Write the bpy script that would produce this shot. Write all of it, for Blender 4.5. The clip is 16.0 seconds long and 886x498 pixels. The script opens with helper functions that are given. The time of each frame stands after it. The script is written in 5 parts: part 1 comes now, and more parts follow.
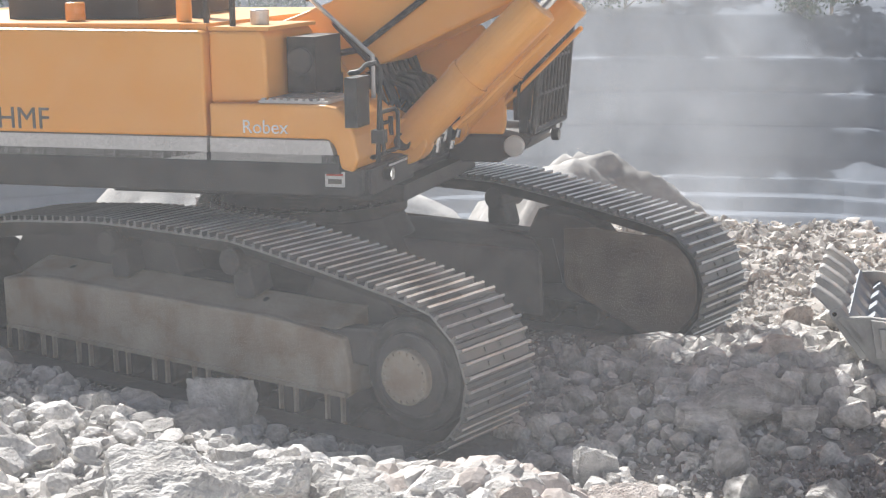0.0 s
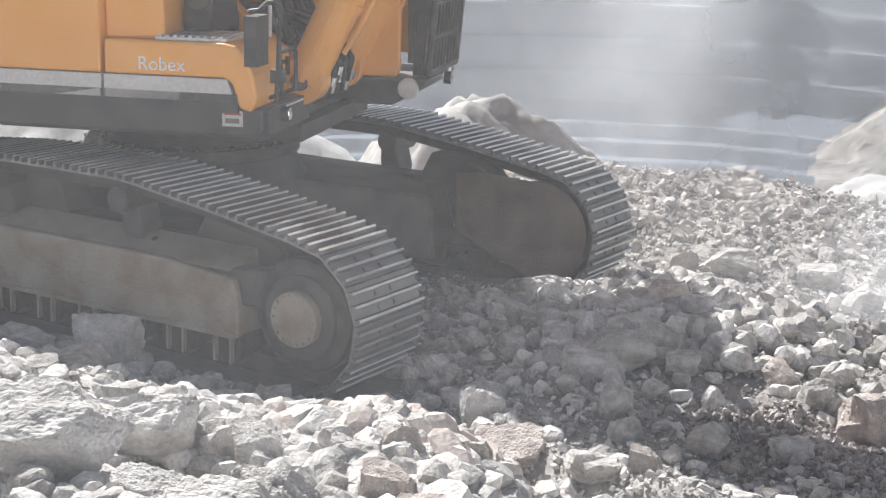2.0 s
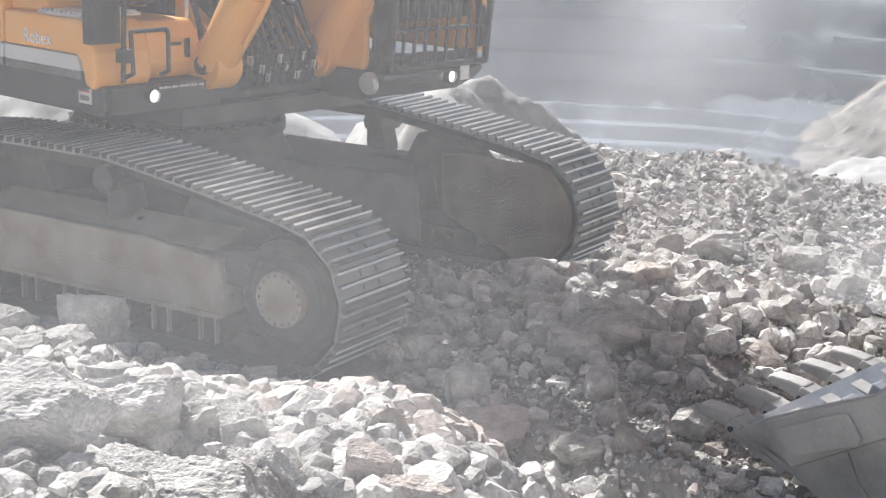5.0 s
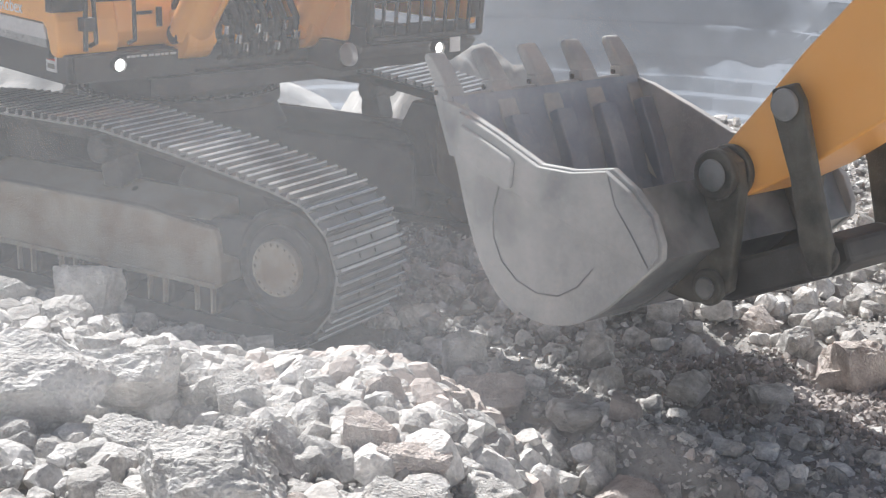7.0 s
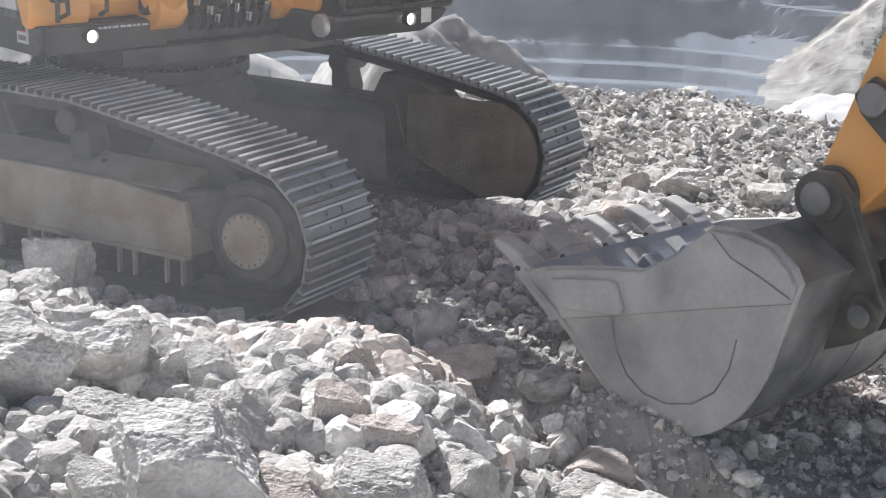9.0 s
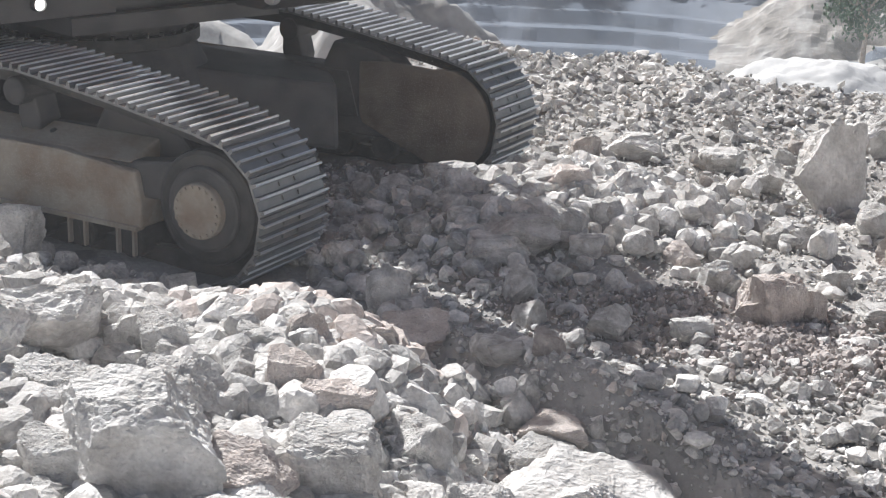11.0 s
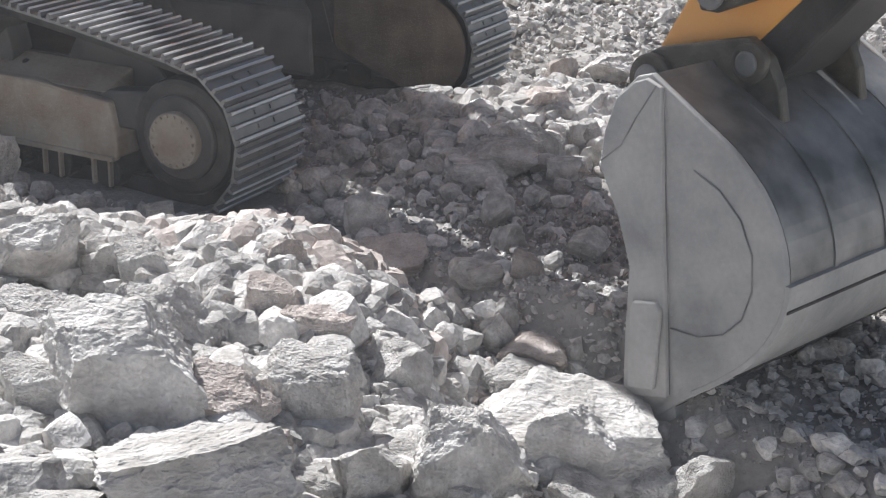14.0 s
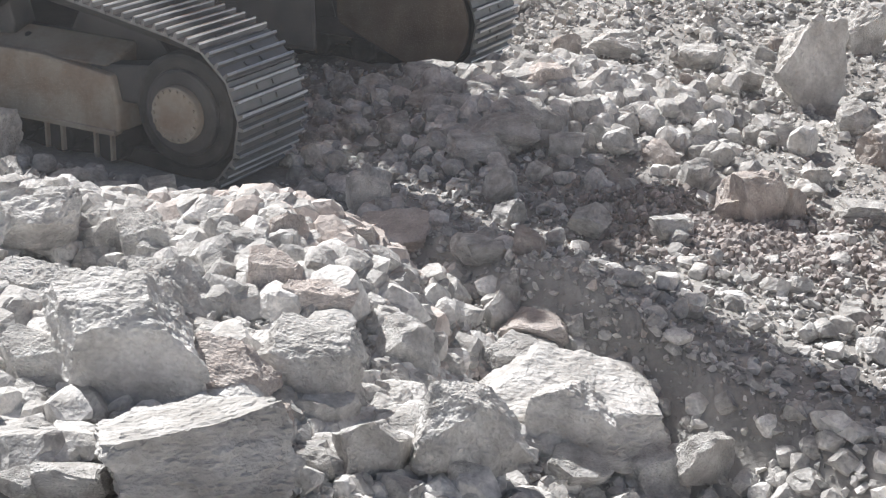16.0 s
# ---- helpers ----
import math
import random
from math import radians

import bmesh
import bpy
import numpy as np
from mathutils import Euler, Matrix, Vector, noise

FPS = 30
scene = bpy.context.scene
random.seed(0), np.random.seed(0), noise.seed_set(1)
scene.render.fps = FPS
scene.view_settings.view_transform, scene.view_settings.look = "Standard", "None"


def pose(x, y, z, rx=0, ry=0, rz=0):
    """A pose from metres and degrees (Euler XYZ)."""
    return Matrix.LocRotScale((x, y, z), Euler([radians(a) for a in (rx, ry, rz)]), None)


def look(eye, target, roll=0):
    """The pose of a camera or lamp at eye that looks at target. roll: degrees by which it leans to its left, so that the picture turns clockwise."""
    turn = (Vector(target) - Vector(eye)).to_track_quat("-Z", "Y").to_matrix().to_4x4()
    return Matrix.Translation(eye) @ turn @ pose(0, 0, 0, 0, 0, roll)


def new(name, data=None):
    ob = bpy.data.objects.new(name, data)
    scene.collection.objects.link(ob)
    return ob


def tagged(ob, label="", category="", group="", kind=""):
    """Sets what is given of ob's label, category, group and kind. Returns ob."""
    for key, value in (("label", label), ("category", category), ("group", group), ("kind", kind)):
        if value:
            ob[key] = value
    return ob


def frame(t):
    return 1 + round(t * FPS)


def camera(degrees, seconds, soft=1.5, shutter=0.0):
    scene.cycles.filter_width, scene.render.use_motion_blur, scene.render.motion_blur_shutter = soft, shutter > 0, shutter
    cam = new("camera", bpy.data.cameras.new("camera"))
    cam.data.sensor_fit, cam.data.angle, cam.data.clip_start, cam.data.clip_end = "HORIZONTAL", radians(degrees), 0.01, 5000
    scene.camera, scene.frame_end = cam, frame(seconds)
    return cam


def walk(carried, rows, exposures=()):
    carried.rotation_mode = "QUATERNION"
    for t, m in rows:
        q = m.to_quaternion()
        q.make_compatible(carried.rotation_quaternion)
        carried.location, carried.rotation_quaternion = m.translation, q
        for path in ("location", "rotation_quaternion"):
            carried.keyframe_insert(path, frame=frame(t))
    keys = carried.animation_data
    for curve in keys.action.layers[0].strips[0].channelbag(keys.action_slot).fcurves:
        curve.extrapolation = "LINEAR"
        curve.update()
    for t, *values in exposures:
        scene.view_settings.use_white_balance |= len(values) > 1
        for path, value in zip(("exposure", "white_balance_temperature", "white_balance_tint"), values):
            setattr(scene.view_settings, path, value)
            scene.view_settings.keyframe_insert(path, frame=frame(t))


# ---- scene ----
cam = camera(32.4, 16.0, soft=1.2)
EYE = (5.102, -6.364, 2.782)
# seconds, yaw, pitch, roll of the hand-held camera, which stands in one place
TURNS = [(0.0, 36.86, -11.15, -0.82), (0.5, 35.52, -11.87, -0.26), (1.0, 34.45, -12.44, 0.37), (1.5, 33.47, -12.93, 0.88),
         (2.0, 32.68, -13.37, 1.23), (2.5, 32.22, -13.50, 1.43), (3.0, 32.05, -13.50, 1.65), (3.5, 32.07, -13.50, 1.70),
         (4.0, 32.10, -13.51, 1.65), (4.2, 32.11, -13.58, 1.62), (6.3, 32.08, -14.82, 1.38), (6.5, 32.05, -14.91, 1.33), (7.0, 31.92, -15.23, 1.15),
         (7.5, 31.73, -15.48, 1.11), (8.0, 31.42, -15.75, 1.14), (8.5, 31.10, -16.00, 1.25), (8.7, 30.97, -16.10, 1.30), (10.8, 29.06, -17.44, 1.65),
         (11.0, 28.86, -17.56, 1.69), (11.5, 28.36, -17.84, 1.61), (12.0, 28.09, -18.09, 1.44), (12.5, 27.95, -18.51, 1.34),
         (13.0, 27.89, -19.25, 1.20), (13.5, 27.92, -19.89, 1.18), (14.0, 27.91, -20.38, 1.16), (14.5, 27.90, -20.37, 1.20),
         (15.0, 27.87, -20.07, 1.37), (15.5, 27.83, -20.10, 1.49), (16.0, 27.96, -21.30, 1.52)]


def turned(yaw, pitch, roll):
    """Camera pose from its heading, its tilt and its lean to the right."""
    y, p = radians(yaw), radians(pitch)
    ahead = Vector((-math.sin(y) * math.cos(p), math.cos(y) * math.cos(p), math.sin(p)))
    return look(EYE, Vector(EYE) + ahead, 0) @ pose(0, 0, 0, 0, 0, roll)


walk(cam, [(t, turned(y, p, r)) for t, y, p, r in TURNS],
     exposures=[(0.0, 0.63, 6400, 10), (4.2, 0.61, 6350, 10), (6.5, 0.53, 6300, 10), (8.5, 0.52, 6150, 10), (11.0, 0.50, 6200, 10), (12.6, 0.53, 6150, 10), (14.0, 0.43, 6150, 10), (16.0, 0.43, 6250, 10)])

# ---- light ----
SUN_AZ, SUN_EL = 154.0, 43.0  # heading towards the sun in degrees from +x, and its height
world = bpy.data.worlds.new("sky")
scene.world = world
world.use_nodes = True
nt = world.node_tree
sky = nt.nodes.new("ShaderNodeTexSky")
sky.sky_type, sky.sun_disc = "NISHITA", False
sky.sun_elevation, sky.sun_rotation = radians(SUN_EL), radians(90 - SUN_AZ)
sky.dust_density = 4.0
nt.nodes["Background"].inputs["Strength"].default_value = 0.05
nt.links.new(sky.outputs[0], nt.nodes["Background"].inputs["Color"])
sun = new("sun", bpy.data.lights.new("sun", "SUN"))
sun.data.energy, sun.data.angle, sun.data.color = 5.0, radians(0.6), (1.0, 0.97, 0.93)
e, a = radians(SUN_EL), radians(SUN_AZ)
sun.matrix_world = look((0, 0, 30), Vector((0, 0, 30)) - Vector((math.cos(e) * math.cos(a), math.cos(e) * math.sin(a), math.sin(e))))


# ---- materials ----
def material(name, colours, rough=0.6, metal=0.0, scale=6.0, bump=0.15, bump_scale=60.0, dust=0.0, dust_colour=(0.50, 0.47, 0.43), per_piece=0.0, space="Object", spec=0.5, grain=0.4, chip=0.0):
    """A surface with two scales of variation, fine relief and, where wanted, settled dust on what faces up."""
    m = bpy.data.materials.new(name)
    m.use_nodes = True
    t = m.node_tree
    b = t.nodes["Principled BSDF"]
    b.inputs["Metallic"].default_value = metal
    b.inputs["Specular IOR Level"].default_value = spec
    tc = t.nodes.new("ShaderNodeTexCoord")
    big, fine = t.nodes.new("ShaderNodeTexNoise"), t.nodes.new("ShaderNodeTexNoise")
    big.inputs["Scale"].default_value, big.inputs["Detail"].default_value = scale, 8
    fine.inputs["Scale"].default_value, fine.inputs["Detail"].default_value = bump_scale, 6
    for n in (big, fine):
        t.links.new(tc.outputs[space], n.inputs["Vector"])
    ramp = t.nodes.new("ShaderNodeValToRGB")
    while len(ramp.color_ramp.elements) < len(colours):
        ramp.color_ramp.elements.new(0.5)
    for k, c in enumerate(colours):
        ramp.color_ramp.elements[k].position = 0.3 + 0.4 * k / max(1, len(colours) - 1)
        ramp.color_ramp.elements[k].color = (*c, 1)
    t.links.new(big.outputs["Fac"], ramp.inputs["Fac"])
    colour = ramp.outputs["Color"]
    mix = t.nodes.new("ShaderNodeMix")
    mix.data_type, mix.blend_type = "RGBA", "MULTIPLY"
    mix.inputs["Factor"].default_value = grain
    fr = t.nodes.new("ShaderNodeMapRange")
    fr.inputs["From Min"].default_value, fr.inputs["From Max"].default_value = 0.3, 0.7
    fr.inputs["To Min"].default_value, fr.inputs["To Max"].default_value = 0.65, 1.15
    t.links.new(fine.outputs["Fac"], fr.inputs["Value"])
    t.links.new(colour, mix.inputs["A"])
    t.links.new(fr.outputs["Result"], mix.inputs["B"])
    colour = mix.outputs["Result"]
    if per_piece:
        info = t.nodes.new("ShaderNodeNewGeometry" if per_piece < 0 else "ShaderNodeObjectInfo")
        pr = t.nodes.new("ShaderNodeMapRange")
        pr.inputs["To Min"].default_value, pr.inputs["To Max"].default_value = 1 - abs(per_piece), 1 + abs(per_piece)
        t.links.new(info.outputs["Random Per Island" if per_piece < 0 else "Random"], pr.inputs["Value"])
        hue = t.nodes.new("ShaderNodeMix")
        hue.data_type, hue.blend_type = "RGBA", "MULTIPLY"
        hue.inputs["Factor"].default_value = 1
        t.links.new(colour, hue.inputs["A"])
        t.links.new(pr.outputs["Result"], hue.inputs["B"])
        colour = hue.outputs["Result"]
    if dust:
        geo, sep = t.nodes.new("ShaderNodeNewGeometry"), t.nodes.new("ShaderNodeSeparateXYZ")
        t.links.new(geo.outputs["Normal"], sep.inputs[0])
        mr = t.nodes.new("ShaderNodeMapRange")
        mr.inputs["From Min"].default_value, mr.inputs["From Max"].default_value = -0.4, 1.0
        mr.inputs["To Min"].default_value, mr.inputs["To Max"].default_value = dust * 0.35, dust
        t.links.new(sep.outputs["Z"], mr.inputs["Value"])
        mu = t.nodes.new("ShaderNodeMath")
        mu.operation = "MULTIPLY"
        dr = t.nodes.new("ShaderNodeMapRange")
        dr.inputs["From Min"].default_value, dr.inputs["From Max"].default_value = 0.35, 0.65
        dr.inputs["To Min"].default_value = 0.4
        t.links.new(big.outputs["Fac"], dr.inputs["Value"])
        t.links.new(mr.outputs["Result"], mu.inputs[0])
        t.links.new(dr.outputs["Result"], mu.inputs[1])
        dm = t.nodes.new("ShaderNodeMix")
        dm.data_type = "RGBA"
        dm.inputs["B"].default_value = (*dust_colour, 1)
        t.links.new(mu.outputs[0], dm.inputs["Factor"])
        t.links.new(colour, dm.inputs["A"])
        colour = dm.outputs["Result"]
    t.links.new(colour, b.inputs["Base Color"])
    rr = t.nodes.new("ShaderNodeMapRange")
    rr.inputs["To Min"].default_value, rr.inputs["To Max"].default_value = max(0.05, rough - 0.12), min(1.0, rough + 0.15)
    t.links.new(big.outputs["Fac"], rr.inputs["Value"])
    t.links.new(rr.outputs["Result"], b.inputs["Roughness"])
    if bump:
        bn = t.nodes.new("ShaderNodeBump")
        bn.inputs["Strength"].default_value, bn.inputs["Distance"].default_value = bump, 0.02
        t.links.new(fine.outputs["Fac"], bn.inputs["Height"])
        if chip:
            # broken ledges and pits, coarser than the grain
            mid = t.nodes.new("ShaderNodeTexNoise")
            mid.noise_type = "RIDGED_MULTIFRACTAL"
            mid.inputs["Scale"].default_value, mid.inputs["Detail"].default_value = scale * 0.9, 5
            b2 = t.nodes.new("ShaderNodeBump")
            b2.inputs["Strength"].default_value, b2.inputs["Distance"].default_value = 0.9, chip
            t.links.new(tc.outputs[space], mid.inputs["Vector"])
            t.links.new(mid.outputs["Fac"], b2.inputs["Height"])
            t.links.new(b2.outputs["Normal"], bn.inputs["Normal"])
        t.links.new(bn.outputs["Normal"], b.inputs["Normal"])
    return m


def glowing(name, colour, strength):
    m = bpy.data.materials.new(name)
    m.use_nodes = True
    b = m.node_tree.nodes["Principled BSDF"]
    b.inputs["Base Color"].default_value = (*colour, 1)
    b.inputs["Emission Color"].default_value = (*colour, 1)
    b.inputs["Emission Strength"].default_value = strength
    return m


LIME = [(0.43, 0.412, 0.39), (0.62, 0.60, 0.575), (0.79, 0.77, 0.745)]
rubble_m = material("limestone_rubble", LIME, 0.95, 0, 9, 0.7, 55, per_piece=-0.34, spec=0.2, grain=0.6, chip=0.008)
rock_m = material("limestone_rock", LIME, 0.95, 0, 3.5, 0.9, 26, per_piece=0.15, spec=0.2, grain=0.45, chip=0.016)
pink_rock_m = material("pinkish_limestone", [(0.46, 0.40, 0.365), (0.61, 0.545, 0.505), (0.72, 0.66, 0.62)], 0.95, 0, 3.5, 0.9, 26, per_piece=0.15, spec=0.2, grain=0.45, chip=0.016)
ground_m = material("crushed_limestone", [(0.27, 0.255, 0.24), (0.38, 0.365, 0.345), (0.49, 0.475, 0.455)], 0.97, 0, 1.2, 0.7, 30, spec=0.15)
orange_m = material("orange_paint", [(0.90, 0.40, 0.07), (0.94, 0.44, 0.085)], 0.36, 0, 3, 0.01, 90, dust=0.28, dust_colour=(0.72, 0.55, 0.40), grain=0.08)
dark_m = material("dark_grey_paint", [(0.030, 0.030, 0.033), (0.055, 0.053, 0.052)], 0.6, 0, 4, 0.08, 60, dust=0.35, dust_colour=(0.30, 0.285, 0.27))
black_m = material("black_rubber_and_grease", [(0.015, 0.015, 0.016), (0.04, 0.038, 0.036)], 0.55, 0, 8, 0.12, 60, dust=0.25, dust_colour=(0.28, 0.265, 0.25))
frame_m = material("dusty_track_frame", [(0.25, 0.175, 0.13), (0.35, 0.30, 0.24), (0.42, 0.38, 0.32)], 0.85, 0, 3.5, 0.25, 40, dust=0.45, dust_colour=(0.36, 0.33, 0.30))
crest_m = material("polished_grouser_steel", [(0.68, 0.68, 0.67), (0.80, 0.80, 0.79)], 0.34, 0.85, 12, 0.1, 90, per_piece=0.15)
shoe_m = material("worn_track_steel", [(0.20, 0.20, 0.20), (0.30, 0.30, 0.30)], 0.45, 0.6, 9, 0.15, 70, dust=0.45, dust_colour=(0.36, 0.345, 0.33), per_piece=0.12)
bucket_m = material("dusty_bucket_steel", [(0.30, 0.305, 0.305), (0.43, 0.43, 0.425), (0.53, 0.525, 0.515)], 0.72, 0.1, 3.5, 0.12, 40, dust=0.35, dust_colour=(0.45, 0.44, 0.425), grain=0.25)
worn_m = material("scoured_bucket_steel", [(0.12, 0.125, 0.13), (0.23, 0.235, 0.24), (0.36, 0.36, 0.36)], 0.42, 0.5, 5, 0.06, 30, dust=0.3, dust_colour=(0.34, 0.33, 0.32), grain=0.2)
grease_m = material("greasy_pin_steel", [(0.035, 0.034, 0.031), (0.10, 0.095, 0.08)], 0.5, 0.3, 9, 0.2, 40, dust=0.3, dust_colour=(0.28, 0.26, 0.22))
chrome_m = material("chrome_rod", [(0.75, 0.75, 0.75), (0.85, 0.85, 0.85)], 0.15, 1.0, 5, 0.0)
white_m = material("white_stripe_paint", [(0.62, 0.61, 0.60), (0.70, 0.69, 0.68)], 0.5, 0, 4, 0.03)
grey_m = material("grey_lettering", [(0.16, 0.14, 0.12), (0.2, 0.18, 0.16)], 0.6, 0, 20, 0)
red_m = material("red_label_print", [(0.5, 0.06, 0.04), (0.55, 0.08, 0.05)], 0.5, 0, 20, 0)
tread_m = material("bright_step_plate", [(0.62, 0.62, 0.62), (0.75, 0.75, 0.74)], 0.45, 0.5, 20, 0.2, 120)
amber_m = material("amber_lens", [(0.75, 0.32, 0.06), (0.8, 0.36, 0.08)], 0.25, 0, 10, 0.0)
lamp_m = glowing("lit_headlamp", (1.0, 0.97, 0.9), 4.0)
guard_m = material("dark_dusty_guard_steel", [(0.10, 0.078, 0.06), (0.19, 0.155, 0.125)], 0.8, 0, 4, 0.2, 40, dust=0.2, dust_colour=(0.28, 0.26, 0.23))
pink_rubble_m = material("pinkish_rubble", [(0.46, 0.40, 0.365), (0.61, 0.545, 0.505), (0.72, 0.66, 0.62)], 0.95, 0, 7, 0.5, 45, per_piece=-0.2, spec=0.2)
brown_m = material("brown_earthy_stones", [(0.30, 0.265, 0.245), (0.41, 0.37, 0.35), (0.49, 0.46, 0.44)], 0.97, 0, 7, 0.5, 45, per_piece=-0.25, spec=0.15)
# blue-grey of haze and shade over the far wall, put into its colour
far_m = material("hazy_far_quarry_face", [(0.13, 0.155, 0.19), (0.18, 0.205, 0.245), (0.24, 0.26, 0.29)], 0.98, 0, 0.06, 0.3, 0.6, spec=0.1)
# pale limestone of floor and heaps, also the sunlit tone of the ledges
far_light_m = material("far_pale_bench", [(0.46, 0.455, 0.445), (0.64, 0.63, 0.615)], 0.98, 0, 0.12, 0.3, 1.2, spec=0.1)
outcrop_m = material("tan_weathered_rock", [(0.24, 0.225, 0.205), (0.36, 0.34, 0.315), (0.52, 0.505, 0.485)], 0.97, 0, 0.5, 0.6, 2.4, space="Object", spec=0.1)
leaf_m = material("far_foliage", [(0.06, 0.10, 0.075), (0.10, 0.145, 0.10), (0.15, 0.19, 0.135)], 0.9, 0, 0.8, 0, 3, per_piece=-0.3, spec=0.2)
# scoured steel; its blue is skylight inside the bucket, put into the colour
lining_m = material("sky_tinted_scoured_steel", [(0.20, 0.235, 0.285), (0.29, 0.325, 0.375), (0.40, 0.42, 0.455)], 0.5, 0.3, 3, 0.06, 30, dust=0.2, dust_colour=(0.40, 0.40, 0.41), grain=0.25)
letter_m = material("white_lettering", [(0.78, 0.78, 0.77), (0.86, 0.86, 0.85)], 0.5, 0, 8, 0.05, 60)
glass_m = bpy.data.materials.new("cab_glass")
glass_m.use_nodes = True
gb = glass_m.node_tree.nodes["Principled BSDF"]
gb.inputs["Base Color"].default_value = (0.10, 0.13, 0.12, 1)
gb.inputs["Roughness"].default_value, gb.inputs["Transmission Weight"].default_value = 0.05, 0.9


# ---- mesh helpers ----
def part(name, bm, mat, parent=None, label="", smooth=False, m=None):
    me = bpy.data.meshes.new(name)
    bm.to_mesh(me)
    bm.free()
    me.materials.append(mat)
    if smooth:
        for p in me.polygons:
            p.use_smooth = True
    ob = new(name, me)
    if parent:
        ob.parent = parent
    if m:
        ob.matrix_basis = m
    return tagged(ob, label)


def again(ob, parent, m):
    """One more object on the same mesh."""
    o = new(ob.name.split(".")[0], ob.data)
    o.parent, o.matrix_basis = parent, m
    return o


def bevel(bm, w, seg=2):
    if w:
        es = [e for e in bm.edges if len(e.link_faces) == 2 and e.calc_face_angle(0) > 0.5]
        bmesh.ops.bevel(bm, geom=es, offset=w, segments=seg, profile=0.5, affect="EDGES", clamp_overlap=True)
    return bm


def add_box(bm, x0, x1, y0, y1, z0, z1):
    v = [bm.verts.new((x, y, z)) for x in (x0, x1) for y in (y0, y1) for z in (z0, z1)]
    for f in ((0, 1, 3, 2), (4, 6, 7, 5), (0, 4, 5, 1), (2, 3, 7, 6), (0, 2, 6, 4), (1, 5, 7, 3)):
        bm.faces.new([v[i] for i in f])
    return bm


def box(x0, x1, y0, y1, z0, z1, w=0.0):
    return bevel(add_box(bmesh.new(), x0, x1, y0, y1, z0, z1), w)


def add_prism(bm, outline, y0, y1):
    """An outline in the xz plane, given width along y."""
    a = [bm.verts.new((x, y0, z)) for x, z in outline]
    b = [bm.verts.new((x, y1, z)) for x, z in outline]
    n = len(a)
    fs = [bm.faces.new(a), bm.faces.new(b[::-1])]
    for i in range(n):
        fs.append(bm.faces.new((a[i], b[i], b[(i + 1) % n], a[(i + 1) % n])))
    bmesh.ops.recalc_face_normals(bm, faces=fs)
    return bm


def prism(outline, y0, y1, w=0.0):
    return bevel(add_prism(bmesh.new(), outline, y0, y1), w)


def add_rod(bm, p, q, r, r2=None, n=14):
    p, q = Vector(p), Vector(q)
    m = Matrix.Translation((p + q) / 2) @ (q - p).to_track_quat("Z", "Y").to_matrix().to_4x4()
    bmesh.ops.create_cone(bm, cap_ends=True, segments=n, radius1=r, radius2=r if r2 is None else r2, depth=(q - p).length, matrix=m)
    return bm


def rod(p, q, r, r2=None, n=14, w=0.0):
    return bevel(add_rod(bmesh.new(), p, q, r, r2, n), w)


def add_tube(bm, pts, r, n=8):
    for p, q in zip(pts[:-1], pts[1:]):
        add_rod(bm, p, q, r, None, n)
        bmesh.ops.create_icosphere(bm, subdivisions=1, radius=r, matrix=Matrix.Translation(q))
    return bm


def writing(name, text, size, mat, parent, m, label):
    cu = bpy.data.curves.new(name, "FONT")
    cu.body, cu.size, cu.extrude = text, size, 0.002
    ob = new(name, cu)
    cu.materials.append(mat)
    ob.parent, ob.matrix_basis = parent, m
    return tagged(ob, label)


# ---- the ground: one sheet from the bench under the machine over its edge to the quarry's far side ----
def fbm(x, y, s, o=4):
    return noise.fractal(Vector((x * s, y * s, 3.7)), 1.0, 2.0, o)


def ramp(x, a, b):
    t = min(1, max(0, (x - a) / (b - a)))
    return t * t * (3 - 2 * t)


BENCHES = [(62, -19.5), (109, -19.0), (110, -17.9), (111.4, -17.85), (112.6, -16.9), (114, -16.85), (115, -15.9), (116.4, -15.85),
           (117.5, -14.9), (118.3, -14.85), (121, -13.6), (121.8, -11.4), (122.6, -11.3), (123.6, -8.9), (124.6, -8.8), (125.8, -6.3), (127, -6.2), (131, -3.0), (150, 2.0), (240, 30.0), (700, 60.0)]


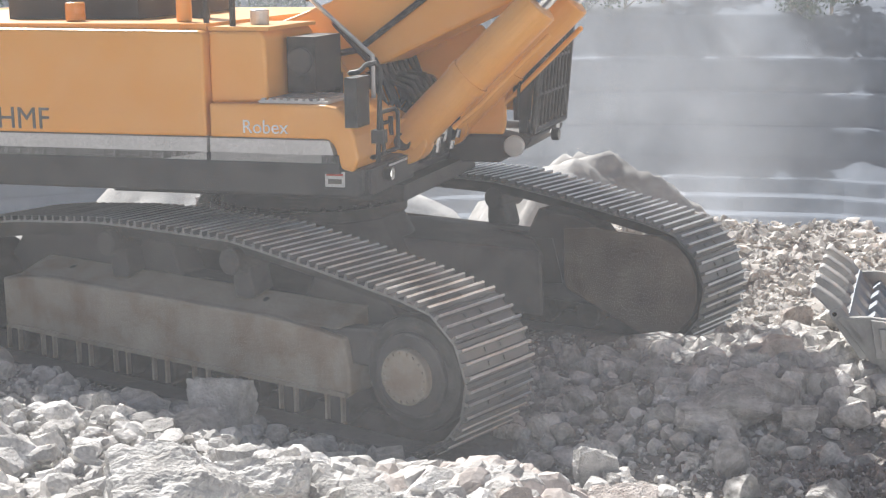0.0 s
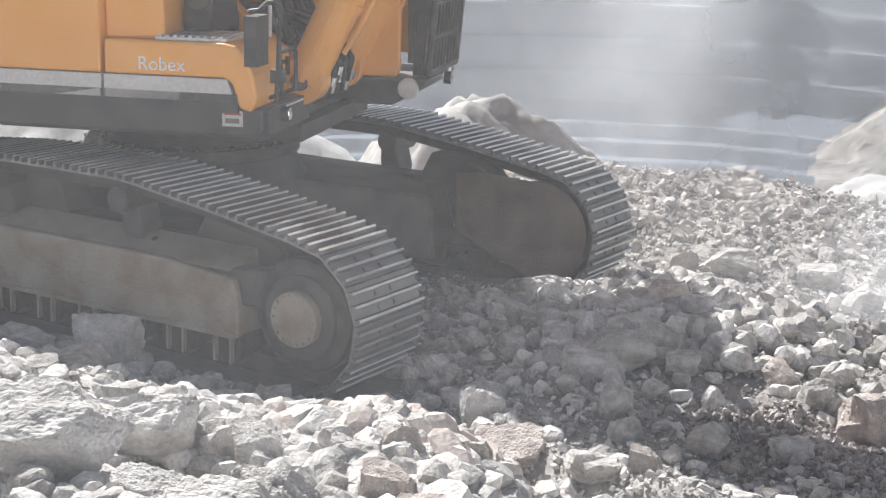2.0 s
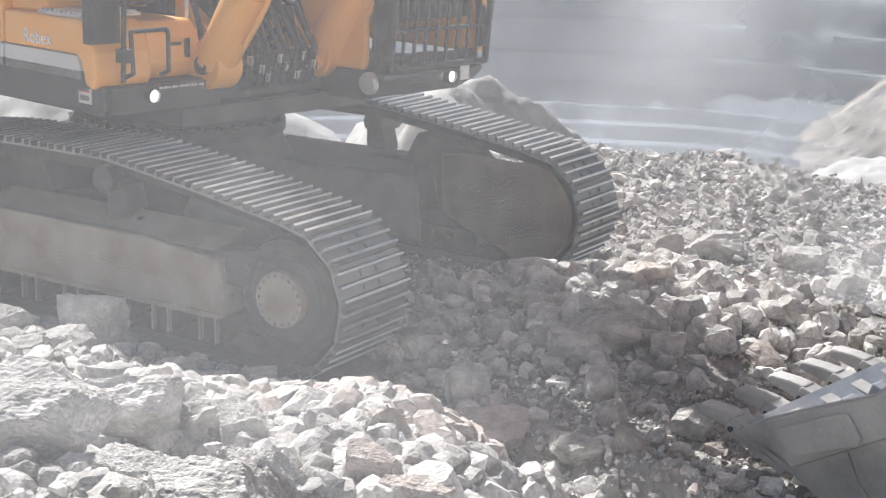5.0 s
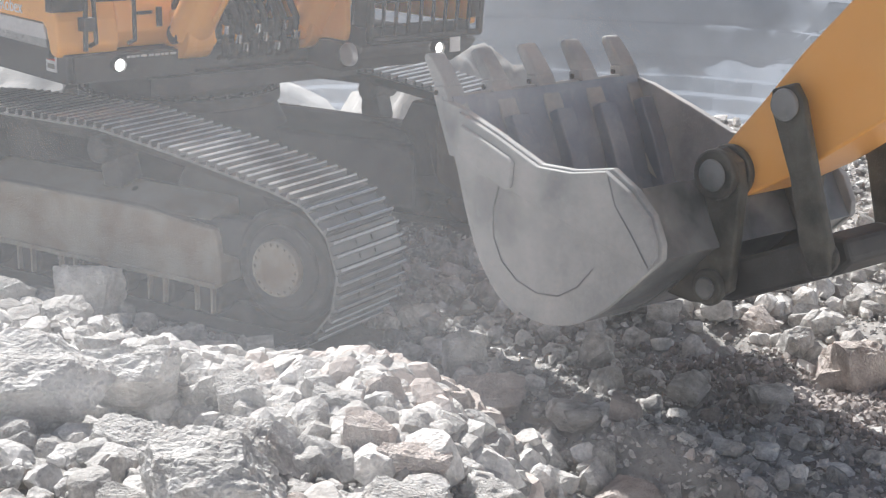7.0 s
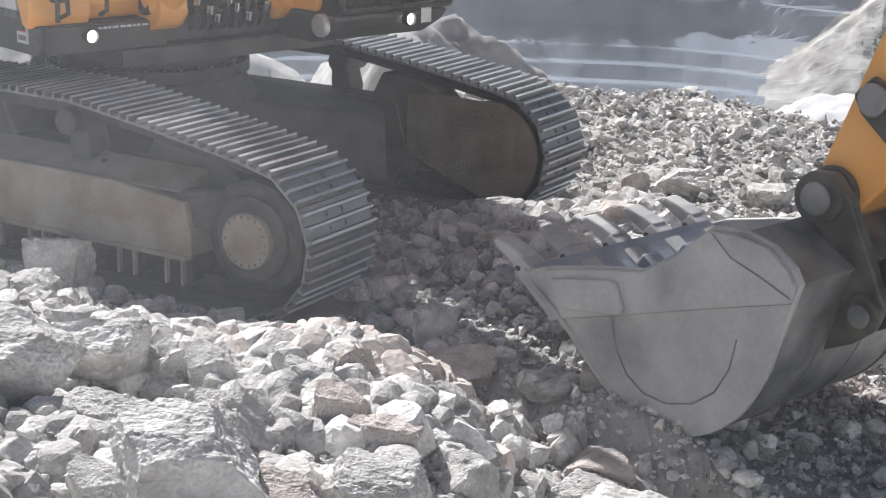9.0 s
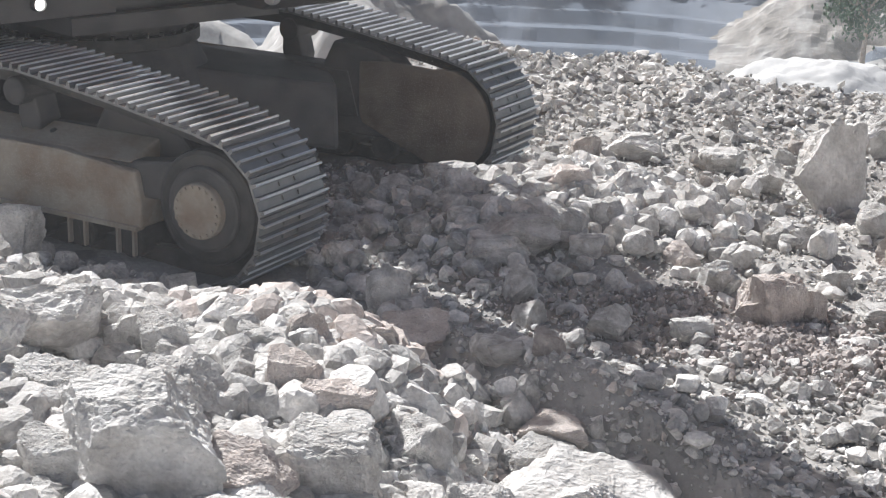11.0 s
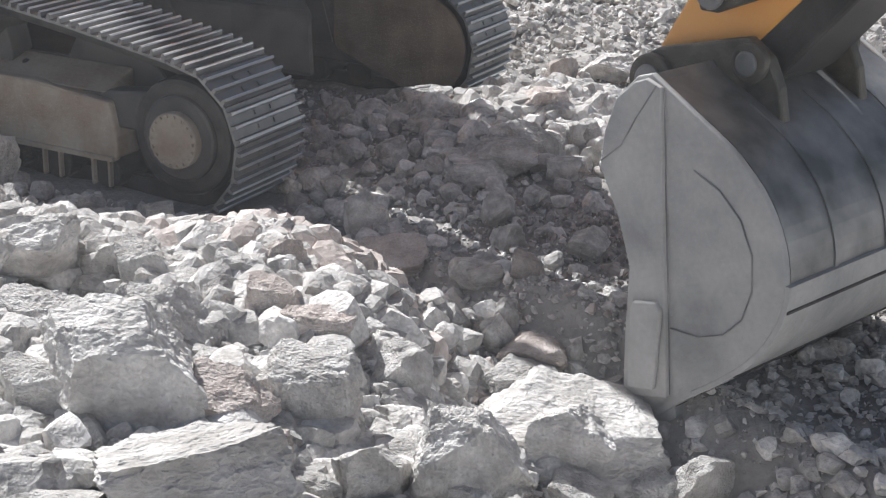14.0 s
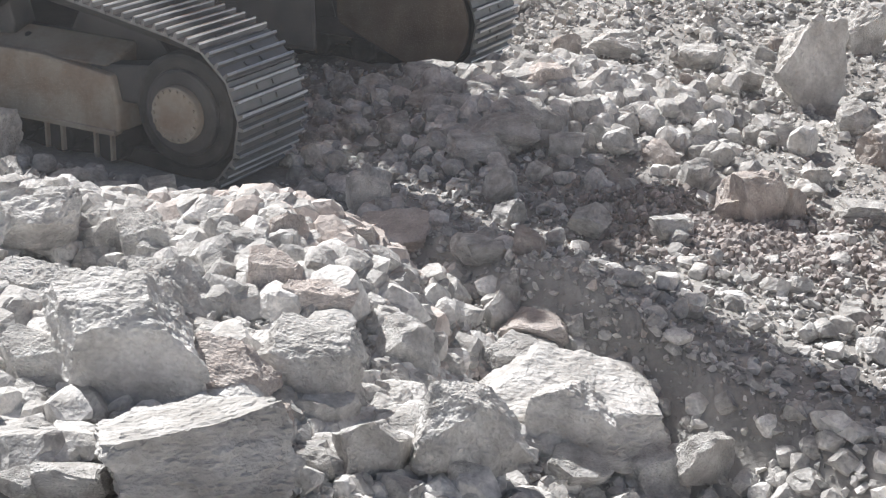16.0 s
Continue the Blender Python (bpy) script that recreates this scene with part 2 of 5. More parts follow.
def bench_height(x, y):
    """The rubble bench that carries the machine."""
    h = 0.05 * fbm(x, y, 0.9)
    near = ramp(-y - 0.15 * (x - 1), 0.50, 1.5) * 0.30 + ramp(-y, 1.0, 5.0) * 0.42   # pile on the camera's side
    near *= 1 - 0.55 * ramp(x - 0.35 * y, 2.4, 4.4)
    near += 0.15 * math.exp(-((x - 1.1) ** 2 / 0.9 + (y + 0.85) ** 2 / 0.10))   # heap before the track's end
    near += 0.26 * math.exp(-((x - 1.75) ** 2 / 0.25 + (y + 1.0) ** 2 / 0.14))
    near += 0.07 * ramp(-y, 0.42, 0.70) * (1 - ramp(-y, 1.3, 2.1)) * ramp(x, -0.2, 0.6) * (1 - ramp(x + 0.3 * y, 1.45, 2.05))
    near -= (0.10 * math.exp(-((x - 0.35) ** 2) / 0.8) + 0.06 * ramp(-x, 0, 1.0)) * math.exp(-((y + 0.9) ** 2) / 0.5)
    h += near
    h += 0.22 * math.exp(-((x - 1.2) ** 2 + (y - 2.3) ** 2) / 0.9)      # spoil between the tracks
    h += 0.35 * ramp(y - 0.3 * x, 4.0, 6.5) * (0.6 + 0.4 * fbm(x, y, 0.6))
    s, u = 0.922 * (x - 1.4) - 0.388 * (y - 0.08), -0.388 * (x - 1.4) - 0.922 * (y - 0.08)
    u += 0.05 * fbm(x, y, 1.4)
    dug = ramp(s, -0.2, 0.7) * (1 - 0.6 * ramp(s, 3.6, 4.8))
    r = ramp(s, 1.2, 2.6)
    h += dug * (0.07 * math.exp(-(u / 0.10) ** 2) - (0.20 + 0.2 * r) * ramp(u, 0.02, 0.34 + 0.1 * r) * (1 - ramp(u, 0.75 + 0.35 * r, 1.25 + 0.45 * r)))   # dug furrow below a low crest
    h += 0.16 * math.exp(-((x - 2.5) ** 2 / 0.5 + (y + 0.5) ** 2 / 0.25))   # spoil where the bucket digs
    h += 0.85 * (1 - ramp(math.hypot(x - EYE[0], y - EYE[1]), 0.8, 3.2))   # the bank on which the camera stands
    h += 0.06 * fbm(x + 7, y, 2.6) * ramp(abs(y + 1.6), 1.2, 2.4)
    h -= 0.30 * math.exp(-((x - 0.98) ** 2 + (y + 1.88) ** 2) / 0.10)   # dark hollow beside the great slab
    h += 0.05 * fbm(x, y + 3, 1.9) * ramp(-y, 0.9, 1.6)   # hollows between the boulders
    return h


def ground_height(x, y):
    dx, dy = x - EYE[0], y - EYE[1]
    d = math.hypot(dx, dy)
    az = math.degrees(math.atan2(-dx, dy))
    if d < 30:
        h = bench_height(x, y)
        edge = 14.2 + 0.7 * fbm(x, y, 0.35) - 0.04 * abs(az - 30) + 30 * ramp(abs(az - 30), 50, 120)
        if d > edge:
            h -= (d - edge) * 0.95
        return max(h, -19.5)
    wig = d + 3.0 * fbm(az * 0.11, d * 0.004, 1.0) + 0.2 * fbm(az * 0.9, d * 0.05, 1.0) + 0.12 * (az - 30)
    if az < 22:
        wig += (22 - az) * 1.1
    h = 60
    for (d0, z0), (d1, z1) in zip(BENCHES[:-1], BENCHES[1:]):
        if wig < d1:
            h = z0 + (z1 - z0) * max(0, wig - d0) / (d1 - d0)
            break
    if az < 21 and d > 104.5:
        h = max(h, spur_height(az, d))
    return h


SPUR = [(6.0, -3.0), (13.0, -7.5), (14.6, -9.0), (15.6, -10.6), (16.6, -12.2), (17.6, -14.0), (18.8, -15.6), (20.2, -19.0), (21.0, -20.0)]


def spur_height(az, d):
    """A rock spur that comes down in ledges to the quarry floor."""
    a = az + 0.12 * fbm(az * 0.9, d * 0.25, 1.0, 6)
    top = float(np.interp(a, [p[0] for p in SPUR], [p[1] for p in SPUR]))
    slope = 9.0 + 3.0 * ramp(-az, -15.0, -13.0)
    h = (top + 19.5) * min(1, max(0, (d - 105 + 0.7 * fbm(az * 0.7, d * 0.3, 1.0, 5)) / slope)) / 1.3
    return -19.5 + 1.3 * (0.8 * h + 0.2 * (math.floor(h) + ramp(h - math.floor(h), 0.5, 0.95)))


def build_ground():
    radii = [0.2 + 0.2 * k for k in range(14)] + [3.0 + 0.09 * k for k in range(135)] + [15.2 + 0.35 * k for k in range(30)] + [26 + 3 * k for k in range(12)] \
        + [61 + 3 * k for k in range(15)] + [105 + 0.25 * k for k in range(130)] + [138 + 2 * k for k in range(28)] + [196, 202, 212, 225, 240, 300, 450, 700, 1500]
    angles = [4 + 0.28 * k for k in range(205)] + [65 + 6 * k for k in range(50)]
    vs = [(EYE[0], EYE[1], bench_height(EYE[0], EYE[1]))]
    for r in radii:
        for an in angles:
            x, y = EYE[0] - r * math.sin(radians(an)), EYE[1] + r * math.cos(radians(an))
            vs.append((x, y, ground_height(x, y)))
    n = len(angles)
    fs = [(0, 1 + (j + 1) % n, 1 + j) for j in range(n)]
    for i in range(len(radii) - 1):
        for j in range(n):
            a, b = 1 + i * n + j, 1 + i * n + (j + 1) % n
            fs.append((a, b, b + n, a + n))
    me = bpy.data.meshes.new("ground")
    me.from_pydata(vs, [], fs)
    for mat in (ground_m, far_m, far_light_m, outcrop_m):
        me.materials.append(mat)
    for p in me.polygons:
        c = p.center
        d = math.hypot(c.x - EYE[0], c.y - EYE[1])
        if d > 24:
            # flat ledges get the pale lit tone, steep faces the hazy shaded one
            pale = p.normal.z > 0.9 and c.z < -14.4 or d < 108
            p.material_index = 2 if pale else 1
            az = math.degrees(math.atan2(EYE[0] - c.x, c.y - EYE[1]))
            if 105 < d < 120 and az < 20.8 and spur_height(az, d) > c.z - 0.4:
                p.material_index = 3
            p.use_smooth = d > 120
    ob = new("ground", me)
    return tagged(ob, "pale crushed limestone ground of a quarry bench", "ground", kind="structure")


ground = build_ground()


# ---- stones ----
def hull_mesh(name, seed, n=16, flat=0.75):
    """An angular broken stone about one metre across."""
    rnd = random.Random(seed)
    bm = bmesh.new()
    for _ in range(n):
        v = Vector((rnd.gauss(0, 1), rnd.gauss(0, 1), rnd.gauss(0, 1))).normalized() * (0.5 - 0.14 * rnd.random())
        bm.verts.new((v.x * 1.1, v.y * 0.9, v.z * flat))
    bmesh.ops.convex_hull(bm, input=bm.verts)
    junk = [v for v in bm.verts if not v.link_faces]
    if junk:
        bmesh.ops.delete(bm, geom=junk, context="VERTS")
    me = bpy.data.meshes.new(name)
    bm.to_mesh(me)
    bm.free()
    return me


def rock_mesh(name, seed, sub, rough):
    """A blocky broken rock, one metre across: a ball dressed flat by random cleavage planes, then pitted."""
    rnd = random.Random(seed)
    planes = []
    for n in ((1, 0, 0), (-1, 0, 0), (0, 1, 0), (0, -1, 0), (0, 0, 1), (0, 0, -1)):
        planes.append(((Vector(n) + Vector((rnd.gauss(0, 0.22), rnd.gauss(0, 0.22), rnd.gauss(0, 0.22)))).normalized(), rnd.uniform(0.36, 0.46)))
    for _ in range(9):
        planes.append((Vector((rnd.gauss(0, 1), rnd.gauss(0, 1), rnd.gauss(0, 1))).normalized(), rnd.uniform(0.37, 0.53)))
    off = Vector((seed * 3.1, seed * 1.7, 0))
    bm = bmesh.new()
    bmesh.ops.create_icosphere(bm, subdivisions=sub, radius=0.66)
    for v in bm.verts:
        for _ in range(2):
            for n, d in planes:
                over = v.co.dot(n) - d
                if over > 0:
                    v.co -= n * over
        if rough:
            # bites and broken ledges, then grit
            k = noise.fractal(v.co * 2.1 + off, 0.9, 2.1, 4)
            c = noise.cell(v.co * 5.0 + off + Vector((k, k, k)) * 0.6)
            g = noise.fractal(v.co * 6.0 + off, 0.75, 2.2, 6)
            v.co *= 1 + rough * (0.45 * k + 0.12 * c + 0.40 * g)
    if not rough:
        for v in bm.verts:
            v.co *= 1 + 0.08 * noise.noise(v.co * 5 + off)
    me = bpy.data.meshes.new(name)
    bm.to_mesh(me)
    bm.free()
    return me


SMALL = [hull_mesh("stone", 100 + k, 11 + k % 5, 0.7 + 0.02 * k) for k in range(14)]
TINY = [hull_mesh("stone", 150 + k, 8, 0.8) for k in range(10)]
MEDIUM = [rock_mesh("stone", 200 + k, 2, 0.0) for k in range(14)]
LARGE = [rock_mesh("boulder", 300 + k, 6, 0.17) for k in range(12)]
ROUGH = [rock_mesh("boulder", 340 + k, 4, 0.20) for k in range(14)]
ROUGH_PINK = [m.copy() for m in ROUGH]
for m in ROUGH:
    m.materials.append(rock_m)
for m in ROUGH_PINK:
    m.materials.append(pink_rock_m)
LARGE_PINK = [m.copy() for m in LARGE]
for m in LARGE:
    m.materials.append(rock_m)
for m in LARGE_PINK:
    m.materials.append(pink_rock_m)


def random_turn(rnd):
    return Euler((rnd.uniform(0, 6.3), rnd.uniform(0, 6.3), rnd.uniform(0, 6.3))).to_matrix()


def in_tracks(x, y, pad=0.0):
    return -4.6 < x < 0.5 + pad and (-0.02 - pad < y < 0.62 + pad or 2.7 - pad < y < 3.37 + pad)


def build_rubble():
    """The uncountable small stones, joined."""
    rnd = random.Random(11)
    kinds = [[(np.array([v.co for v in me.vertices]), [tuple(p.vertices) for p in me.polygons]) for me in kind] for kind in (TINY, SMALL, MEDIUM)]
    vs, fs, base = [], [], 0
    for k in range(61000):
        # spread evenly over the picture: nearer ground gets more stones
        az = rnd.uniform(6, 62)
        d = 4.2 + 11.2 * rnd.random() ** 1.15
        x, y = EYE[0] - d * math.sin(radians(az)), EYE[1] + d * math.cos(radians(az))
        if in_tracks(x, y):
            continue
        size = 0.028 + 0.06 * rnd.random() ** 2.2
        if rnd.random() < 0.12:
            size += 0.10 * rnd.random()
        heaped = x < 2.4 and y < -0.45
        if heaped and rnd.random() < 0.15:
            size *= 1.45
        if x > 1.6 and -1.2 < y < 2.8:
            size *= 0.68
        elif y > 2.0:
            size *= 0.85
        if d > 12:
            size *= 1.2
        elif d > 7.5:
            size *= 0.88
        # larger ones are knobbly, the crumbs are plain
        pick = kinds[0 if size < 0.05 else 1 if size < 0.085 or d > 10 else 2]
        co, tri = pick[rnd.randrange(len(pick))]
        p = co @ np.array(random_turn(rnd)) * np.array([size * rnd.uniform(0.8, 1.4), size, size * rnd.uniform(0.7, 1.0)])
        z = ground_height(x, y) + size * rnd.uniform(0.0, 0.5) + (0.07 * rnd.random() ** 2 if heaped else 0)
        vs.append(p + np.array([x, y, z]))
        fs += [tuple(i + base for i in f) for f in tri]
        base += len(p)
    for k in range(18000):
        # the rest of the bench, out of the camera's sight
        az, d = rnd.uniform(62, 366), 1.0 + 13 * rnd.random() ** 0.6
        x, y = EYE[0] - d * math.sin(radians(az)), EYE[1] + d * math.cos(radians(az))
        if in_tracks(x, y):
            continue
        size = 0.06 + 0.14 * rnd.random() ** 2
        co, tri = kinds[0][rnd.randrange(len(kinds[0]))]
        vs.append(co @ np.array(random_turn(rnd)) * size + np.array([x, y, ground_height(x, y) + size * 0.15]))
        fs += [tuple(i + base for i in f) for f in tri]
        base += len(co)
    for k in range(7000):
        # the bank under the viewpoint
        az, d = rnd.uniform(0, 360), 0.2 + 4.4 * rnd.random() ** 0.55
        x, y = EYE[0] - d * math.sin(radians(az)), EYE[1] + d * math.cos(radians(az))
        size = 0.05 + 0.10 * rnd.random() ** 2
        co, tri = kinds[0][rnd.randrange(len(kinds[0]))]
        vs.append(co @ np.array(random_turn(rnd)) * size + np.array([x, y, ground_height(x, y) + size * 0.15]))
        fs += [tuple(i + base for i in f) for f in tri]
        base += len(co)
    me = bpy.data.meshes.new("rubble")
    me.from_pydata(np.concatenate(vs).tolist(), [], fs)
    me.materials.append(rubble_m)
    return tagged(new("rubble", me), "loose broken pale limestone rubble", "rubble", kind="stuff")


rubble = build_rubble()


def build_patch(name, label, mat, cx, cy, rx, ry, count, lo, hi, seed):
    rnd = random.Random(seed)
    vs, fs, base = [], [], 0
    for _ in range(count):
        a, q = rnd.uniform(0, 6.28), min(1.6, abs(rnd.gauss(0, 0.6)))
        x, y = cx + math.cos(a) * q * rx, cy + math.sin(a) * q * ry
        if in_tracks(x, y):
            continue
        size = lo + (hi - lo) * rnd.random() ** 2
        pick = MEDIUM if size > 0.085 else SMALL
        me = pick[rnd.randrange(len(pick))]
        p = np.array([v.co for v in me.vertices]) @ np.array(random_turn(rnd)) * size
        vs.append(p + np.array([x, y, ground_height(x, y) + size * rnd.uniform(0.1, 0.5)]))
        fs += [tuple(i + base for i in f.vertices) for f in me.polygons]
        base += len(p)
    me = bpy.data.meshes.new(name)
    me.from_pydata(np.concatenate(vs).tolist(), [], fs)
    me.materials.append(mat)
    return tagged(new(name, me), label, "stones", kind="stuff")


build_patch("earthy_stones", "patch of brownish earthy stones on the bench", brown_m, 3.0, 0.9, 1.1, 0.55, 5200, 0.025, 0.075, 31)
build_patch("spoil_stones", "heap of broken limestone between the tracks", rubble_m, 1.25, 2.35, 1.0, 0.8, 1700, 0.04, 0.19, 32)
build_patch("pinkish_stones", "pinkish broken limestone on the heap", pink_rubble_m, 1.45, -1.0, 0.75, 0.42, 750, 0.03, 0.19, 34)
build_patch("pinkish_fragments", "pinkish limestone fragments on the side of the heap", pink_rubble_m, 2.15, -1.35, 0.8, 0.6, 2600, 0.025, 0.085, 36)
build_patch("stone_fragments", "pale limestone fragments between the boulders", rubble_m, 2.2, -2.4, 1.3, 1.0, 3600, 0.03, 0.10, 35)
build_patch("heap_stones", "heap of broken limestone before the track", rubble_m, 1.1, -1.15, 1.3, 0.6, 1700, 0.035, 0.17, 33)


BOULDERS = []


def stone(x, y, wide, high, k, pink=False, sink=0.2, turn=28.0, label=""):
    """One rock on the rubble, wide across and high in metres; turn: its heading in degrees."""
    rnd = random.Random(int(x * 977 + y * 331 + k))
    big = wide > 0.26
    if wide > 0.15 and sink < 0.12:
        BOULDERS.append((x, y, wide))
    kinds = (LARGE_PINK if pink else LARGE) if big else (ROUGH_PINK if pink else ROUGH)
    ob = new("rock", kinds[k % len(kinds)])
    ob.rotation_euler = (rnd.uniform(-0.2, 0.2), rnd.uniform(-0.2, 0.2), radians(turn + rnd.uniform(-14, 14) + rnd.choice((0, 180))))
    ob.scale = (wide * 1.12, wide * rnd.uniform(0.75, 1.0), high * 1.12)
    ob.location = (x, y, ground_height(x, y) + high * (0.5 - sink))
    return tagged(ob, label or ("pinkish broken limestone rock on the rubble" if pink else "pale grey angular limestone rock on the rubble"), "rock", group="loose rocks on the bench")


dust_m = bpy.data.materials.new("airborne_dust")
dust_m.use_nodes = True
t = dust_m.node_tree
t.nodes.remove(t.nodes["Principled BSDF"])
tr_, tl_, mx_ = t.nodes.new("ShaderNodeBsdfTransparent"), t.nodes.new("ShaderNodeBsdfTranslucent"), t.nodes.new("ShaderNodeMixShader")
tl_.inputs["Color"].default_value = (0.76, 0.79, 0.83, 1)
tc, nz, mr, at_ = t.nodes.new("ShaderNodeTexCoord"), t.nodes.new("ShaderNodeTexNoise"), t.nodes.new("ShaderNodeMapRange"), t.nodes.new("ShaderNodeAttribute")
at_.attribute_name = "thickness"
nz.inputs["Scale"].default_value, nz.inputs["Detail"].default_value = 0.45, 4
mr.inputs["From Min"].default_value, mr.inputs["From Max"].default_value = 0.3, 0.7
mr.inputs["To Min"].default_value, mr.inputs["To Max"].default_value = 0.55, 1.35
mu_ = t.nodes.new("ShaderNodeMath")
mu_.operation = "MULTIPLY"
t.links.new(tc.outputs["Object"], nz.inputs["Vector"])
t.links.new(nz.outputs["Fac"], mr.inputs["Value"])
t.links.new(mr.outputs["Result"], mu_.inputs[0])
t.links.new(at_.outputs["Fac"], mu_.inputs[1])
t.links.new(mu_.outputs[0], mx_.inputs["Fac"])
t.links.new(tr_.outputs[0], mx_.inputs[1])
t.links.new(tl_.outputs[0], mx_.inputs[2])
t.links.new(mx_.outputs[0], t.nodes["Material Output"].inputs["Surface"])
# ---- the excavator ----
excavator = tagged(new("excavator"), "orange crawler excavator with dusty steel tracks, working on rubble", "excavator")
excavator.location = (0, 0, 0)
GAUGE = 2.755


def loop_points():
    """The belt's plate line in the xz plane, end wheels at x 0 and -4.05."""
    c, r = 0.455, 0.425
    pts = [(-4.05 + 4.05 * k / 30, c - r) for k in range(30)]
    pts += [(r * math.sin(a), c - r * math.cos(a)) for a in np.linspace(0, math.pi * 0.93, 24)]
    top = [(-0.35, 0.945), (-0.65, 0.995), (-1.0, 1.045), (-1.3, 1.085), (-1.7, 1.088), (-2.1, 1.088), (-2.5, 1.085), (-2.9, 1.05), (-3.3, 1.02), (-3.7, 0.96), (-3.95, 0.90)]
    pts += top
    pts += [(-4.05 - r * math.sin(a), c + r * math.cos(a)) for a in np.linspace(0.15, math.pi * 0.97, 22)]
    return pts


def shoe_mesh():
    bm = bmesh.new()
    add_box(bm, -0.106, 0.106, 0, 0.6, 0, 0.014)
    for x in (-0.085, -0.008, 0.068):
        add_prism(bm, [(x - 0.012, 0.014), (x + 0.012, 0.014), (x + 0.009, 0.040), (x + 0.005, 0.047), (x - 0.005, 0.047), (x - 0.009, 0.040)], 0.0, 0.6)
    for y in (0.23, 0.37):
        for x in (-0.045, 0.033):
            add_box(bm, x - 0.013, x + 0.013, y - 0.013, y + 0.013, 0.014, 0.026)
    me = bpy.data.meshes.new("shoe")
    bm.to_mesh(me)
    bm.free()
    me.materials.append(shoe_m)
    me.materials.append(crest_m)
    for p in me.polygons:
        if p.center.z > 0.036 and abs(p.normal.y) < 0.5:
            p.material_index = 1
    return me


SHOE = shoe_mesh()


def build_track(y0, outer, wide=1.0):
    """One crawler: frame, wheels, rollers and the belt of shoes. outer: -1 where its outer side faces -y."""
    yo = 0.0 if outer < 0 else 0.6                       # outer edge of the belt
    s = -outer                                           # inward
    f = lambda d: yo + s * d
    lo = lambda a, b: (min(f(a), f(b)), max(f(a), f(b)))
    rear = 0.96 if outer < 0 else 0.72                   # frame's rear height; the near one includes dark fill added to hide bright ground
    track = part("track", prism([(-3.55, 0.27), (-0.43, 0.27), (-0.43, 0.40), (-0.47, 0.60), (-1.0, 0.655), (-3.1, 0.655), (-3.55, 0.60)], *lo(0.05, 0.30), 0.018), frame_m, excavator,
                 "dusty track frame with steel shoe belt", m=pose(0, y0, 0))
    part("frame_core_fill", prism([(-3.75, 0.26), (-0.28, 0.26), (-0.28, 0.66), (-0.45, 0.85), (-0.62, 0.90), (-0.92, 0.93), (-1.02, 0.74), (-2.1, 0.73), (-2.2, rear), (-3.6, rear), (-3.9, 0.62)], *lo(0.36, 0.585), 0.02), dark_m, track)
    bm = bmesh.new()
    for x0, x1 in ((-3.40, -0.52),):
        v = [bm.verts.new((x, f(d), z)) for x in (x0, x1) for d, z in ((0.07, 0.64), (0.355, 0.735), (0.355, 0.60))]
        bm.faces.new(v[:3]), bm.faces.new(v[3:])
        for i in range(3):
            bm.faces.new((v[i], v[(i + 1) % 3], v[3 + (i + 1) % 3], v[3 + i]))
        bmesh.ops.recalc_face_normals(bm, faces=bm.faces)
    part("frame_top", bevel(bm, 0.02), frame_m, track, "sloping frame top caked with dust")
    cover = [(-0.66, 0.36), (-0.69, 0.42), (-0.69, 0.80), (-0.45, 0.83)] + [(0.37 * math.sin(a), 0.455 + 0.37 * math.cos(a)) for a in np.linspace(-0.25, math.pi * 0.98, 16)]
    part("inner_guard", prism(cover, *lo(0.575, 0.60), 0.008), guard_m, track, "dusty rounded inner guard plate")
    part("inner_frame", prism([(-3.4, 0.24), (-1.9, 0.24), (-0.70, 0.40), (-0.79, 0.72), (-3.4, 0.70)], *lo(0.586, 0.598), 0.006), dark_m, track)
    part("roller_guard", prism([(-3.5, 0.255), (-0.45, 0.255), (-0.45, 0.285), (-3.5, 0.285)], *lo(0.03, 0.10), 0.004), frame_m, track)
    part("idler_bracket", prism([(-0.75, 0.62), (-0.12, 0.70), (0.0, 0.66), (0.02, 0.56), (-0.3, 0.44), (-0.75, 0.44)], *lo(0.10, 0.24), 0.02), dark_m, track)
    for cx in (0.0, -4.05):
        bm = add_rod(bmesh.new(), (cx, f(0.09), 0.455), (cx, f(0.51), 0.455), 0.335, n=36)
        part("wheel", bevel(bm, 0.03), black_m, track, smooth=False)
        bm = add_rod(bmesh.new(), (cx, f(0.06), 0.455), (cx, f(0.12), 0.455), 0.245, n=36)
        part("wheel_rim", bevel(bm, 0.02), dark_m, track)
        bm = add_rod(bmesh.new(), (cx, f(0.005), 0.455), (cx, f(0.10), 0.455), 0.160, n=32)
        bevel(bm, 0.012)
        for k in range(18):
            a = 2 * math.pi * k / 18
            p = (cx + 0.140 * math.cos(a), 0.455 + 0.140 * math.sin(a))
            add_rod(bm, (p[0], f(-0.008), p[1]), (p[0], f(0.01), p[1]), 0.010, n=6)
        part("hub_cover", bm, frame_m, track, "round bolted hub cover")
    for cx in (-1.43, -2.55):
        part("carrier_roller", bevel(add_rod(bmesh.new(), (cx, f(0.12), 0.93), (cx, f(0.42), 0.93), 0.085, n=24), 0.012), dark_m, track)
        part("roller_bracket", prism([(cx - 0.05, 0.68), (cx + 0.09, 0.66), (cx + 0.11, 0.74), (cx + 0.06, 0.93), (cx - 0.06, 0.93), (cx - 0.07, 0.78)], *lo(0.22, 0.40), 0.012), dark_m, track)
